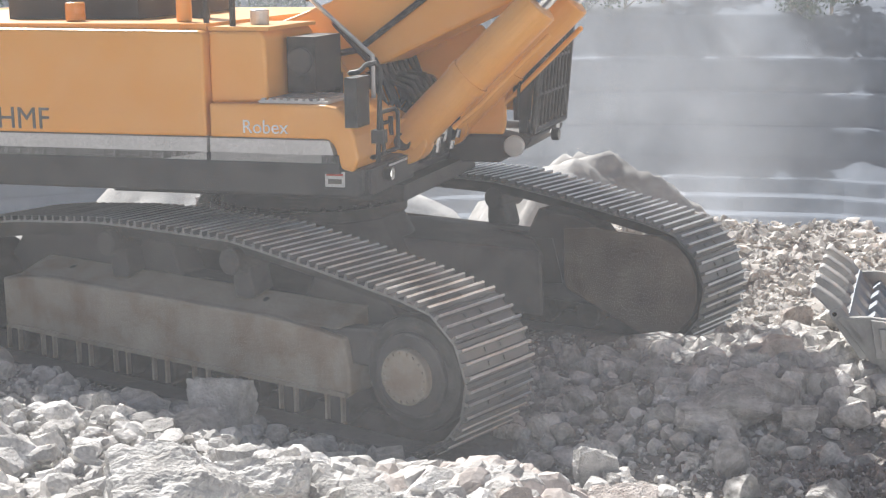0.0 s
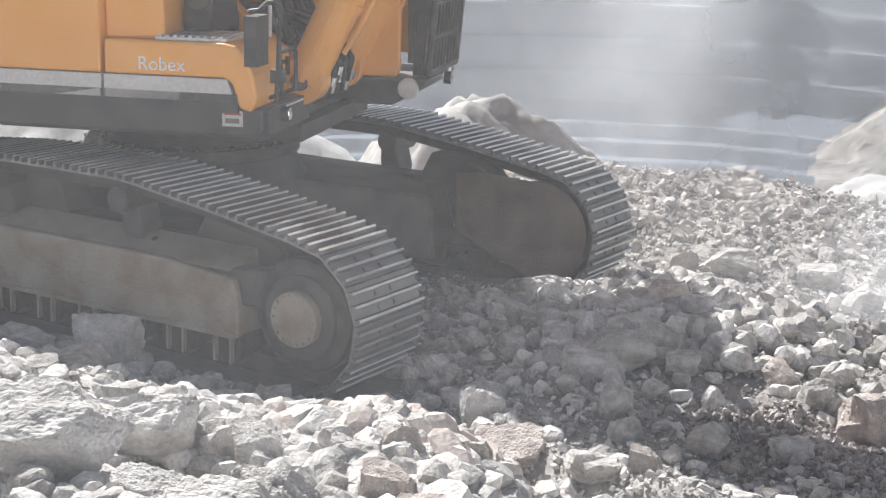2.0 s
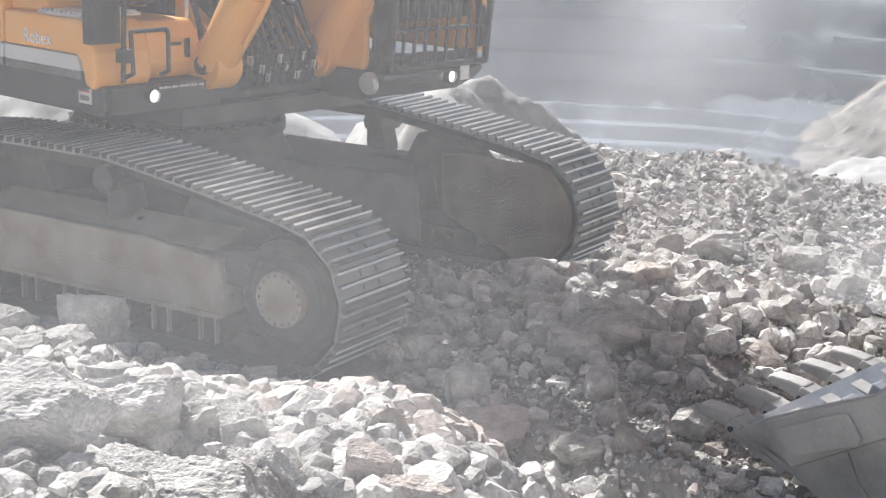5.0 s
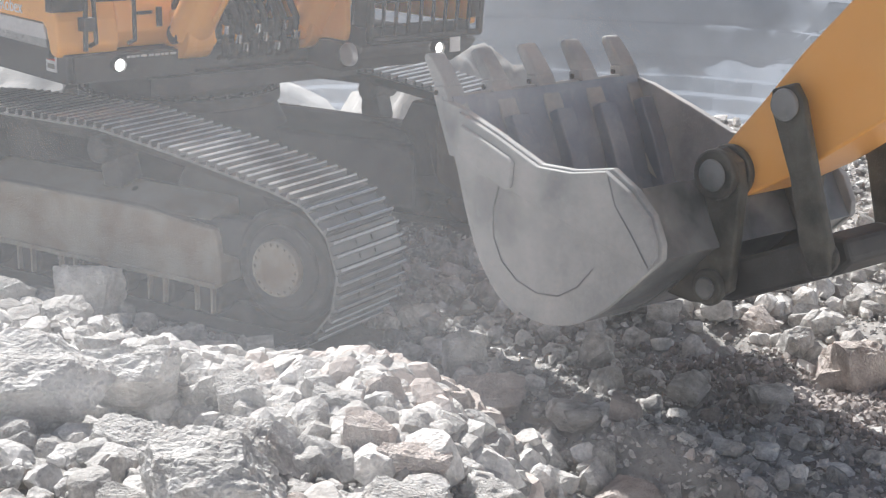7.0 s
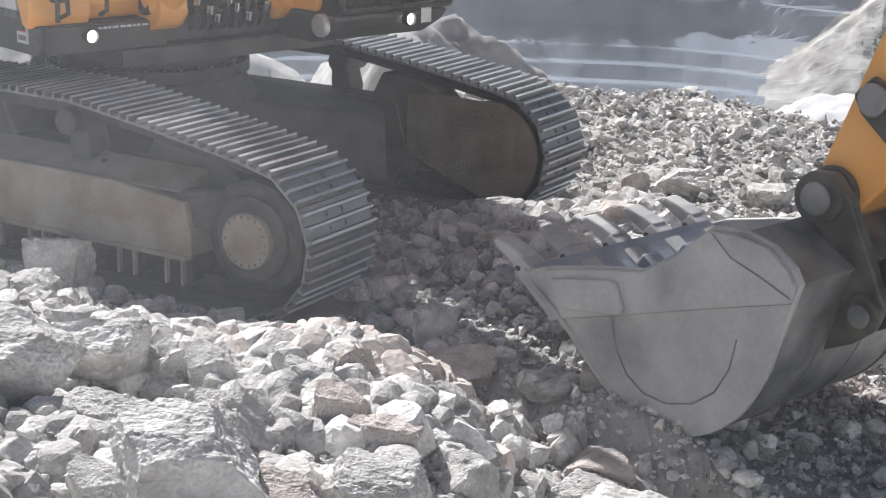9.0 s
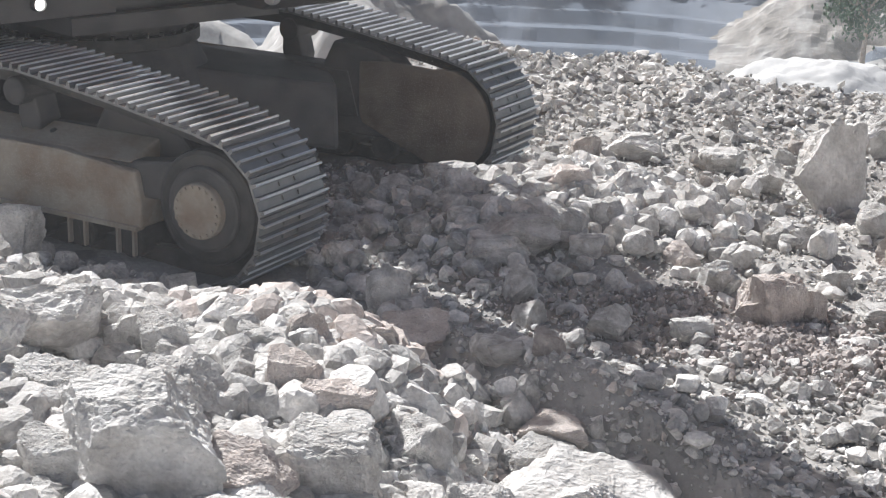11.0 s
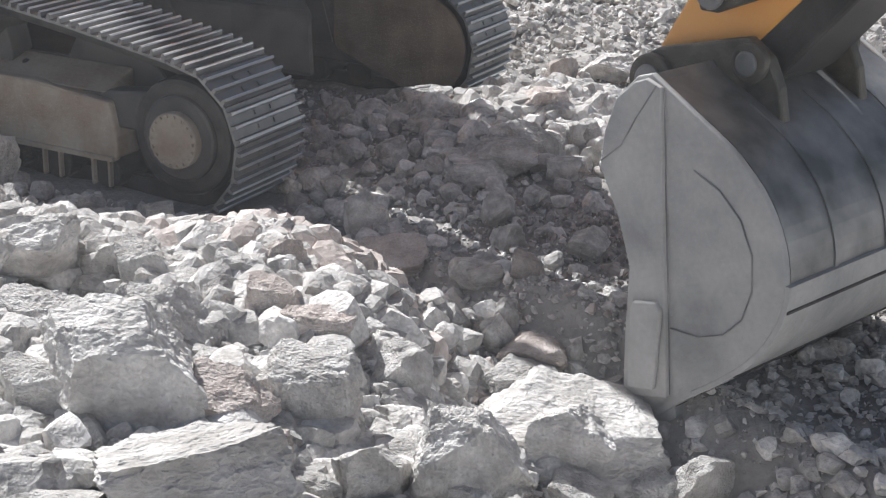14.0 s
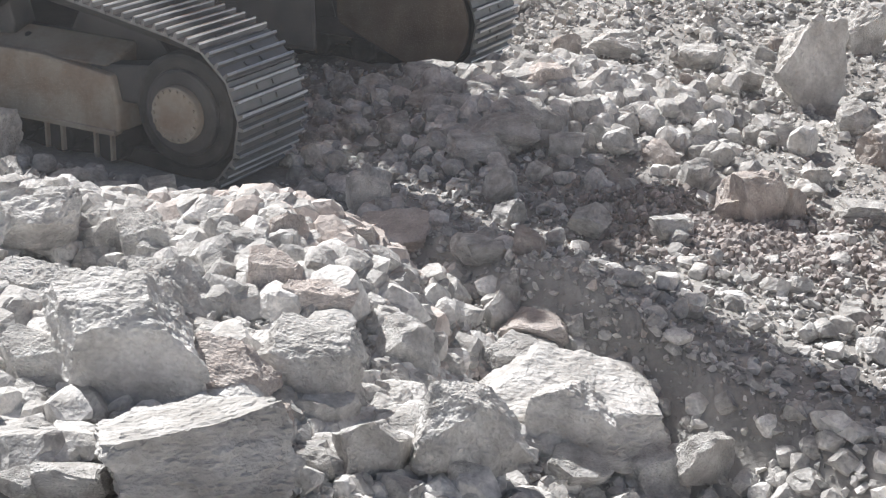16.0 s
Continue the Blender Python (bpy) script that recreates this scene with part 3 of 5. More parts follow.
    for k in range(9):
        cx = -0.55 - 0.365 * k
        part("track_roller", bevel(add_rod(bmesh.new(), (cx, f(0.09), 0.17), (cx, f(0.50), 0.17), 0.105, n=20), 0.02), black_m, track)
        for dx in (-0.06, 0.06):
            part("guide_lug", box(cx + dx - 0.008, cx + dx + 0.008, *lo(0.045, 0.075), 0.10, 0.262, 0.003), frame_m, track)
    pts = loop_points()
    pts.append(pts[0])
    seg = [math.dist(p, q) for p, q in zip(pts[:-1], pts[1:])]
    total = sum(seg)
    n = round(total / 0.2145)
    cum = np.concatenate([[0], np.cumsum(seg)])
    px, pz = np.array([p[0] for p in pts]), np.array([p[1] for p in pts])
    at = lambda d: (float(np.interp(d % total, cum, px)), float(np.interp(d % total, cum, pz)))
    bm = bmesh.new()
    for k in range(n):
        a, b = at(k * total / n), at((k + 1) * total / n)
        ang = math.degrees(math.atan2(b[1] - a[1], b[0] - a[0]))
        # belt runs forward on the ground: outward is to the right of the way
        o = new("shoe", SHOE)
        o.parent, o.matrix_basis = track, pose((a[0] + b[0]) / 2, 0, (a[1] + b[1]) / 2, 0, -ang, 0) @ pose(0, 0.6 * wide, 0, 180, 0, 0) @ Matrix.Diagonal((1, wide, 1, 1))
        ux, uz = (b[0] - a[0]), (b[1] - a[1])
        l = math.hypot(ux, uz)
        nx, nz = -uz / l, ux / l                         # inward
        q = [(a[0] + nx * 0.0, a[1] + nz * 0.0), (b[0], b[1]), (b[0] + nx * 0.115, b[1] + nz * 0.115), (a[0] + nx * 0.115, a[1] + nz * 0.115)]
        for ya, yb in ((0.19, 0.25), (0.35, 0.41)):
            add_prism(bm, q, ya, yb)
    part("link_chain", bm, black_m, track)
    return track


near_track = build_track(0.0, -1, 1.05)
far_track = build_track(GAUGE, 1)
for o in (near_track, far_track):
    o.location.x = 0.04

# the lower carriage between the tracks
CX, CY = -2.1, 1.66
bm = bmesh.new()
add_rod(bm, (CX, CY, 0.60), (CX, CY, 0.98), 0.86, 0.66, 40)
part("carbody", bevel(bm, 0.02), dark_m, excavator, "dark dusty steel carbody")
for sx in (-1, 1):
    for sy in (-1, 1):
        bm = bmesh.new()
        p, q = Vector((CX + sx * 0.35, CY + sy * 0.40, 0)), Vector((CX + sx * 1.2, CY + sy * 1.10, 0))
        side = Vector((-(q - p).y, (q - p).x, 0)).normalized()
        rings = []
        for c, hw, z0, z1 in ((p, 0.60, 0.40, 0.84), (p.lerp(q, 0.5), 0.56, 0.34, 0.76), (q, 0.62, 0.26, 0.70)):
            rings.append([bm.verts.new((c + side * w).to_tuple()[:2] + (z,)) for w, z in ((-hw, z0), (hw, z0), (hw * 0.75, z1), (-hw * 0.75, z1))])
        for r0, r1 in zip(rings[:-1], rings[1:]):
            for i in range(4):
                bm.faces.new((r0[i], r0[(i + 1) % 4], r1[(i + 1) % 4], r1[i]))
        bm.faces.new(rings[0]), bm.faces.new(rings[-1])
        bmesh.ops.recalc_face_normals(bm, faces=bm.faces)
        part("carbody_leg", bevel(bm, 0.03), dark_m, excavator)
bm = bmesh.new()
add_rod(bm, (CX, CY, 0.98), (CX, CY, 1.06), 0.70, n=48)
add_rod(bm, (CX, CY, 1.06), (CX, CY, 1.30), 0.62, n=48)
for k in range(36):
    a = 2 * math.pi * k / 36
    add_rod(bm, (CX + 0.67 * math.cos(a), CY + 0.67 * math.sin(a), 1.06), (CX + 0.67 * math.cos(a), CY + 0.67 * math.sin(a), 1.085), 0.016, n=6)
part("swing_bearing", bm, black_m, excavator)

# the house, which swings; x ahead, y to its left, on the swing centre
house = new("house")
house.parent = excavator
tagged(house, "orange upper structure with hood, cab and dark deck")
H = house
part("deck", prism([(-3.0, 1.29), (0.88, 1.29), (0.92, 1.32), (0.92, 1.47), (-3.0, 1.47)], -1.32, 1.32, 0.015), dark_m, H)
part("underside", box(-1.1, 1.0, -0.8, 0.8, 1.19, 1.295, 0.02), dark_m, H)
part("side_skirt", box(-3.0, 0.78, -1.36, -1.29, 1.44, 1.555, 0.012), dark_m, H)
part("side_skirt", box(-3.0, 0.0, 1.29, 1.36, 1.44, 1.555, 0.012), dark_m, H)
part("stripe", prism([(-3.0, 1.50), (-0.105, 1.50), (-0.105, 1.645), (-3.0, 1.645)], -1.36, -1.28, 0.004), white_m, H, "pale grey painted stripe")
part("stripe", prism([(-0.085, 1.50), (0.765, 1.50), (0.715, 1.645), (-0.085, 1.645)], -1.36, -1.28, 0.004), white_m, H, "pale grey painted stripe")
# engine hood in panels
part("hood_panel", prism([(-1.66, 1.65), (-0.105, 1.65), (-0.105, 2.28), (-0.13, 2.305), (-1.66, 2.32)], -1.36, -1.1, 0.02), orange_m, H)
part("hood_panel", prism([(-3.0, 1.65), (-1.675, 1.65), (-1.675, 2.32), (-3.0, 2.33)], -1.36, -1.1, 0.02), orange_m, H)
part("hood_panel", prism([(-3.0, 1.65), (-0.6, 1.65), (-0.6, 2.32), (-3.0, 2.33)], 1.1, 1.36, 0.02), orange_m, H)
part("hood_top", box(-3.0, -0.12, -1.27, 1.27, 2.30, 2.345, 0.02), orange_m, H)
part("hood_core", box(-2.95, -0.7, -1.09, 1.09, 1.475, 2.298, 0.01), dark_m, H)
part("hood_front", box(-0.69, -0.12, -1.09, -0.35, 1.475, 2.298, 0.02), orange_m, H)
part("tank_wall", prism([(-0.10, 1.855), (0.29, 1.865), (0.28, 2.26), (0.25, 2.30), (-0.10, 2.30)], -1.29, -0.50, 0.02), orange_m, H)
part("filter_housing", box(0.31, 0.50, -1.02, -0.58, 1.90, 2.25, 0.07), black_m, H)
part("filter_lid", bevel(add_rod(bmesh.new(), (0.40, -1.05, 2.10), (0.40, -1.01, 2.10), 0.085, n=24), 0.015), dark_m, H)
part("tank_seam", box(-0.10, 0.30, -1.28, -0.51, 2.302, 2.325, 0.008), orange_m, H)
part("counterweight", prism([(-3.40, 1.42), (-3.02, 1.29), (-3.02, 2.36), (-3.30, 2.34), (-3.45, 2.06)], -1.34, 1.34, 0.06), orange_m, H)
# tool box with a rounded nose
nose = [(-0.08, 1.65), (0.70, 1.65), (0.745, 1.62), (0.79, 1.47), (0.865, 1.45), (0.905, 1.53), (0.885, 1.67), (0.83, 1.79), (0.765, 1.845), (0.695, 1.86), (-0.08, 1.86)]
part("tool_box", prism(nose, -1.36, -0.95, 0.018), orange_m, H)
part("tool_box_face", prism([(-0.08, 1.475), (0.80, 1.475), (0.86, 1.58), (0.84, 1.76), (0.76, 1.83), (-0.08, 1.83)], -0.95, -0.54, 0.02), orange_m, H)
part("grab_slot", box(0.85, 0.868, -0.80, -0.70, 1.68, 1.70, 0.004), black_m, H)
bm = box(0.24, 0.70, -1.32, -0.88, 1.862, 1.88, 0.003)
for k in range(9):
    add_box(bm, 0.255 + 0.049 * k, 0.28 + 0.049 * k, -1.31, -0.89, 1.88, 1.892)
part("step_plate", bm, tread_m, H, "bright ribbed anti-slip step plate")
part("front_bumper", box(0.90, 0.945, -1.28, -0.45, 1.30, 1.46, 0.015), dark_m, H)
part("label_plate", box(0.67, 0.80, -1.328, -1.321, 1.355, 1.45), white_m, H, "small white warning label")
part("label_bar", box(0.68, 0.79, -1.3305, -1.3285, 1.425, 1.438), red_m, H)
part("label_bar", box(0.69, 0.78, -1.3305, -1.3285, 1.375, 1.405), grey_m, H)
for x, y, z in ((0.945, -1.0, 1.40), (1.525, 1.05, 1.42)):
    bm = bmesh.new()
    rim = [[bm.verts.new((x + dx, y + r * math.cos(a), z + r * math.sin(a))) for a in np.linspace(0, 2 * math.pi, 20, endpoint=False)] for dx, r in ((0.0, 0.046), (0.052, 0.046), (0.052, 0.039), (0.0, 0.039))]
    for r0, r1 in zip(rim, rim[1:] + rim[:1]):
        for i in range(20):
            bm.faces.new((r0[i], r0[(i + 1) % 20], r1[(i + 1) % 20], r1[i]))
    lamp = part("headlamp", bm, black_m, H, "lit round headlamp in a dark hood")
    part("lens", bevel(add_rod(bmesh.new(), (x, y, z), (x + 0.030, y, z), 0.0385, n=20), 0.003), lamp_m, lamp)
rb = random.Random(4)
y = -0.93
while y < -0.50:
    # a narrow strip of writing too small to read
    w = rb.uniform(0.018, 0.045)
    part("label_bar", box(0.9455, 0.9475, y, y + w, 1.432, 1.446), white_m, H)
    y += w + rb.uniform(0.006, 0.014)
part("latch", box(0.852, 0.875, -0.665, -0.635, 1.60, 1.72, 0.006), black_m, H)
writing("lettering", "Robex", 0.118, letter_m, H, pose(0.14, -1.3625, 1.68, 90, 0, 0), "white model lettering on the tool box")
writing("lettering", "HMF", 0.20, grey_m, H, pose(-1.61, -1.3625, 1.675, 90, 0, 0), "dark grey lettering on the hood")
# mirror and grab rails on the tool box
bm = add_tube(bmesh.new(), [(0.98, -1.22, 1.50), (1.01, -1.22, 2.08), (0.98, -1.22, 2.11), (0.93, -1.26, 2.10), (0.90, -1.30, 2.06), (0.84, -1.30, 2.05)], 0.016)
part("mirror_bracket", bm, black_m, H)
part("mirror", box(0.84, 0.92, -1.40, -1.19, 1.73, 2.03, 0.03), black_m, H, "black rear-view mirror housing")
bm = add_tube(bmesh.new(), [(0.92, -0.90, 1.52), (1.00, -0.90, 1.55), (1.00, -0.90, 1.78), (0.98, -0.90, 1.80), (0.98, -1.16, 1.80), (1.00, -1.16, 1.55), (0.92, -1.16, 1.52)], 0.014)
part("grab_rail", bm, black_m, H)
part("rail_clamp", box(0.95, 1.03, -1.25, -1.18, 1.62, 1.70, 0.012), black_m, H)
bm = add_tube(bmesh.new(), [(0.70, -0.52, 1.80), (0.70, -0.52, 2.10), (0.10, -0.52, 2.62), (-0.2, -0.52, 2.64)], 0.015)
part("handrail", bm, tread_m, H)
# caps and beacon on the hood
part("beacon", bevel(add_rod(bmesh.new(), (-1.20, -1.0, 2.345), (-1.20, -1.0, 2.47), 0.065, n=20), 0.012), amber_m, H, "amber beacon")
part("filler_cap", bevel(add_rod(bmesh.new(), (-0.38, -1.05, 2.345), (-0.38, -1.05, 2.55), 0.05, n=20), 0.01), orange_m, H)
part("exhaust_pipe", bevel(add_rod(bmesh.new(), (-0.55, -0.5, 2.34), (-0.55, -0.5, 2.95), 0.075, n=20), 0.01), black_m, H)
part("engine_cover", box(-1.9, -0.9, -0.7, 0.7, 2.345, 2.62, 0.05), dark_m, H)
for x in (-0.16, 0.02):
    part("rail_post", add_tube(bmesh.new(), [(x, -1.18, 2.32), (x, -1.18, 2.85)], 0.02), black_m, H)
part("tank_cap", bevel(add_rod(bmesh.new(), (0.1, -0.95, 2.32), (0.1, -0.95, 2.42), 0.06, n=16), 0.01), tread_m, H)
# dark machinery beside the boom foot
part("valve_block", box(-0.6, 0.45, -0.48, 0.40, 1.47, 1.98, 0.05), black_m, H)
for k in range(9):
    y = -0.50 + 0.11 * k
    bm = add_tube(bmesh.new(), [(0.45, y, 1.56 + 0.02 * (k % 3)), (0.62, y + 0.02, 1.58), (0.78, y + 0.03, 1.74 + 0.05 * (k % 2)), (0.66, y + 0.02, 2.06), (0.35, y * 0.6, 2.3)], 0.020)
    part("hydraulic_hose", bm, black_m, H)
for k in range(8):
    # hoses that droop before the boom foot; chrome cuffs are added for their glints
    y = -0.27 + 0.075 * k
    part("hydraulic_hose", add_tube(bmesh.new(), [(0.55, y * 0.8, 1.98), (0.86, y, 1.86 + 0.03 * (k % 3)), (1.0 + 0.03 * (k % 2), y + 0.02, 1.62), (0.97, y + 0.03, 1.40), (0.80, y, 1.33)], 0.022), black_m, H)
    part("hose_glint_cuff", rod((1.0 + 0.03 * (k % 2), y + 0.02, 1.60 - 0.06 * (k % 3)), (0.985 + 0.03 * (k % 2), y + 0.022, 1.54 - 0.06 * (k % 3)), 0.029, n=10, w=0.004), chrome_m, H)
for y0, y1 in ((-0.42, -0.32), (0.32, 0.42)):
    part("boom_bracket", prism([(-0.4, 1.46), (0.98, 1.46), (1.02, 1.50), (0.90, 1.68), (0.55, 1.90), (0.25, 2.20), (-0.15, 2.26), (-0.4, 2.05)], y0, y1, 0.015), orange_m, H)
part("cylinder_pin", bevel(add_rod(bmesh.new(), (0.92, -0.60, 1.55), (0.92, 0.60, 1.55), 0.06, n=20), 0.008), grease_m, H)

# the cab
part("cab_base", prism([(0.05, 1.27), (1.28, 1.28), (1.46, 1.38), (1.52, 1.44), (1.52, 1.47), (0.05, 1.475)], 0.44, 1.42, 0.02), dark_m, H)
part("cab_panel", prism([(0.10, 1.48), (1.31, 1.48), (1.33, 1.55), (1.33, 2.0), (1.16, 2.25), (0.10, 2.25)], 0.45, 0.50, 0.015), orange_m, H)
part("cab_front_panel", box(1.40, 1.46, 0.56, 1.40, 1.48, 1.58, 0.02), dark_m, H)
part("cab_back", box(0.06, 0.14, 0.50, 1.43, 1.555, 3.02, 0.03), orange_m, H)
part("cab_roof", box(0.05, 1.60, 0.50, 1.44, 3.02, 3.12, 0.04), orange_m, H)
part("cab_side", prism([(0.15, 1.555), (1.50, 1.555), (1.55, 2.10), (0.15, 2.10)], 1.38, 1.43, 0.015), orange_m, H)
for p, q in (((1.36, 0.52, 2.08), (1.28, 0.52, 3.05)), ((1.52, 1.40, 1.60), (1.40, 1.40, 3.05)), ((0.62, 0.52, 2.3), (0.62, 0.52, 3.05))):
    part("cab_pillar", rod(p, q, 0.035, n=10), black_m, H)
glass = part("side_pane", box(0.16, 1.30, 0.522, 0.530, 2.33, 3.02), glass_m, H, "greenish cab glass")
glass.visible_shadow = False
glass = part("front_pane", prism([(1.42, 1.80), (1.43, 1.80), (1.38, 3.02), (1.37, 3.02)], 0.56, 1.40), glass_m, H, "greenish cab glass")
glass.visible_shadow = False
part("operator_seat", box(0.35, 0.85, 0.75, 1.2, 1.9, 2.75, 0.1), black_m, H)
# front guard: a bowed cage of bars before the glass
guard = part("guard_frame", add_tube(bmesh.new(), [(1.52, 0.50, 1.50), (1.58, 0.50, 2.2), (1.50, 0.50, 2.95), (1.50, 1.44, 2.95), (1.58, 1.44, 2.2), (1.52, 1.44, 1.50), (1.52, 0.50, 1.50)], 0.024), black_m, H, "black bar guard before the cab")
for k in range(1, 9):
    y = 0.50 + 0.94 * k / 9
    part("guard_bar", add_tube(bmesh.new(), [(1.52, y, 1.50), (1.58, y, 2.2), (1.50, y, 2.95)], 0.013), black_m, guard)
for z, x in ((1.75, 1.535), (2.0, 1.56), (2.35, 1.565), (2.65, 1.535)):
    part("guard_bar", add_tube(bmesh.new(), [(x, 0.50, z), (x, 1.44, z)], 0.013), black_m, guard)
part("cab_side_guard", prism([(1.38, 1.58), (1.50, 1.58), (1.56, 2.2), (1.48, 2.95), (1.30, 2.95), (1.37, 2.1)], 0.485, 0.497), black_m, H)
# round horn cover on the cab's side; it carries no lamp
part("horn_cover", bevel(add_rod(bmesh.new(), (1.40, 0.40, 1.405), (1.40, 0.45, 1.405), 0.075, n=20), 0.01), tread_m, H, "round grey horn cover")
part("label_plate", box(1.522, 1.527, 1.18, 1.27, 1.38, 1.50), white_m, H, "small white warning label")
part("wiper", add_tube(bmesh.new(), [(1.42, 0.44, 1.6), (1.44, 0.44, 1.95)], 0.012), black_m, H)

# ---- boom, stick, bucket: each hangs on the excavator and moves by its own rows ----
L1, L2, FOOT = 7.5, 2.9, (-0.15, 2.02)
boom_top = [(-0.25, 0.18), (0.5, 0.38), (2.2, 1.15), (3.2, 1.42), (4.4, 1.25), (7.3, 0.22), (7.5, 0.14)]
boom_low = [(7.58, -0.08), (7.4, -0.16), (5.2, 0.35), (3.9, 0.70), (3.1, 0.72), (2.4, 0.50), (0.5, -0.18), (0.0, -0.24), (-0.22, -0.12)]
boom = part("boom", prism(boom_top + boom_low, -0.30, 0.30, 0.025), orange_m, excavator, "orange box-section boom")
part("boom_pipe", add_tube(bmesh.new(), [(0.3, -0.22, 0.42), (2.2, -0.22, 1.22), (3.2, -0.22, 1.49), (4.4, -0.22, 1.32), (6.4, -0.22, 0.52)], 0.028), black_m, boom)
part("boom_pipe", add_tube(bmesh.new(), [(0.3, -0.12, 0.42), (2.2, -0.12, 1.22), (3.2, -0.12, 1.49), (4.4, -0.12, 1.32), (6.4, -0.12, 0.52)], 0.028), black_m, boom)
part("stick_cylinder", bevel(add_rod(bmesh.new(), (3.3, 0, 1.72), (5.6, 0, 1.25), 0.10, n=20), 0.01), orange_m, boom)
part("cylinder_rod", add_rod(bmesh.new(), (5.6, 0, 1.25), (7.0, 0, 0.97), 0.055, n=16), chrome_m, boom)
part("hose_loop", add_tube(bmesh.new(), [(0.2, -0.33, 0.0), (0.7, -0.36, 0.05), (1.2, -0.36, 0.35), (1.5, -0.34, 0.75)], 0.022), black_m, boom)

cylinders = []
for y in (-0.47, 0.47):
    c = part("boom_cylinder", bevel(add_rod(bmesh.new(), (0, 0, 0.0), (1.25, 0, 0), 0.135, n=28), 0.012), orange_m, excavator, "orange boom cylinder with chrome rod")
    part("cylinder_eye", bevel(add_rod(bmesh.new(), (0, -0.10, 0), (0, 0.10, 0), 0.155, n=24), 0.012), orange_m, c)
    part("cylinder_rod", add_rod(bmesh.new(), (1.25, 0, 0), (2.0, 0, 0), 0.06, n=16), chrome_m, c)
    part("hose_clamp", bevel(add_rod(bmesh.new(), (0.55, 0, 0), (0.61, 0, 0), 0.147, n=24), 0.004), orange_m, c)
    part("feed_pipe", add_tube(bmesh.new(), [(0.28, 0, -0.16), (0.5, 0, -0.18), (1.15, 0, -0.18)], 0.018), orange_m, c)
    cylinders.append((c, y))

# stick: origin at the bucket pin, x towards the boom
stick = part("stick", prism([(-0.10, 0.09), (-0.13, -0.06), (0.0, -0.13), (0.30, -0.19), (0.80, -0.24), (2.75, -0.26), (3.45, -0.12), (3.9, 0.05), (3.9, 0.16), (3.0, 0.42), (2.6, 0.42), (0.62, 0.215), (0.30, 0.16), (0.08, 0.13)], -0.205, 0.205, 0.014), orange_m, excavator, "orange box-section stick")
for y0, y1 in ((-0.245, -0.207), (0.207, 0.245)):
    part("stick_boss", bevel(add_rod(bmesh.new(), (0, y0, 0), (0, y1, 0), 0.125, n=28), 0.01), grease_m, stick)
    ys = (-0.325, -0.30) if y0 < 0 else (0.30, 0.325)
    part("link_pin", bevel(add_rod(bmesh.new(), (0.48, ys[0], 0.05), (0.48, ys[1], 0.05), 0.07, n=24), 0.014), worn_m, stick)
part("bucket_cylinder", bevel(add_rod(bmesh.new(), (2.95, 0, 0.62), (1.25, 0, 0.66), 0.09, n=20), 0.01), orange_m, stick)
part("stick_pipe", add_tube(bmesh.new(), [(2.9, -0.15, 0.46), (1.2, -0.15, 0.31), (0.9, -0.10, 0.35)], 0.02), black_m, stick)

# bucket: origin at its pin, as it stands with the mouth up; x away from the machine
W2 = 0.70


def bk(pts):
    return [(x - 0.03, z * 1.05) for x, z in pts]


edge = bk([(-1.25, 0.14), (-0.97, 0.06), (-0.69, -0.03), (-0.47, -0.02), (-0.24, 0.025), (-0.10, -0.04), (0.01, -0.13), (0.07, -0.24), (0.07, -0.31)])
back = bk([(-0.13, -0.49), (-0.28, -0.62), (-0.48, -0.725), (-0.70, -0.755), (-0.90, -0.70), (-1.06, -0.56), (-1.17, -0.36), (-1.27, -0.10), (-1.36, 0.06), (-1.40, 0.16)])


def rounded(pts, n=4):
    """The same line with its corners eased."""
    out = []
    for i in range(len(pts) - 1):
        p = [Vector(pts[max(0, min(len(pts) - 1, i + k))]) for k in (-1, 0, 1, 2)]
        for k in range(n):
            t = k / n
            q = 0.5 * (2 * p[1] + (p[2] - p[0]) * t + (2 * p[0] - 5 * p[1] + 4 * p[2] - p[3]) * t * t + (3 * p[1] - p[0] - 3 * p[2] + p[3]) * t ** 3)
            out.append((q.x, q.y))
    return out + [tuple(pts[-1])]


back = rounded(back)
bucket = part("bucket", prism(edge + back, -W2, -W2 + 0.035, 0.006), bucket_m, excavator, "dusty grey steel digging bucket with five teeth")
part("side_plate", prism(edge + back, W2 - 0.035, W2, 0.006), bucket_m, bucket)
# the shell: a bent plate from the rear corner round the heel to the lip
bm = bmesh.new()
line = bk([(0.06, -0.30)]) + back
inner = []
for i, (x, z) in enumerate(line):
    a, b = Vector(line[max(0, i - 1)]), Vector(line[min(len(line) - 1, i + 1)])
    t = (b - a).normalized()
    inner.append((x + t.y * 0.035, z - t.x * 0.035))
add_prism(bm, line + inner[::-1], -W2 + 0.036, W2 - 0.036)
part("shell", bm, worn_m, bucket, "scoured blue-grey bucket shell")
lining = [(x, z) for x, z in inner[1:]]
lifted = []
for i, (x, z) in enumerate(lining):
    a, b = Vector(lining[max(0, i - 1)]), Vector(lining[min(len(lining) - 1, i + 1)])
    t = (b - a).normalized()
    s_ = 1 if inner[2][1] > line[2][1] else -1
    lifted.append((x + t.y * 0.008 * s_, z - t.x * 0.008 * s_))
part("lining", add_prism(bmesh.new(), lining + lifted[::-1], -W2 + 0.04, W2 - 0.04), lining_m, bucket, "pale scoured bucket floor with sky blue in its colour")
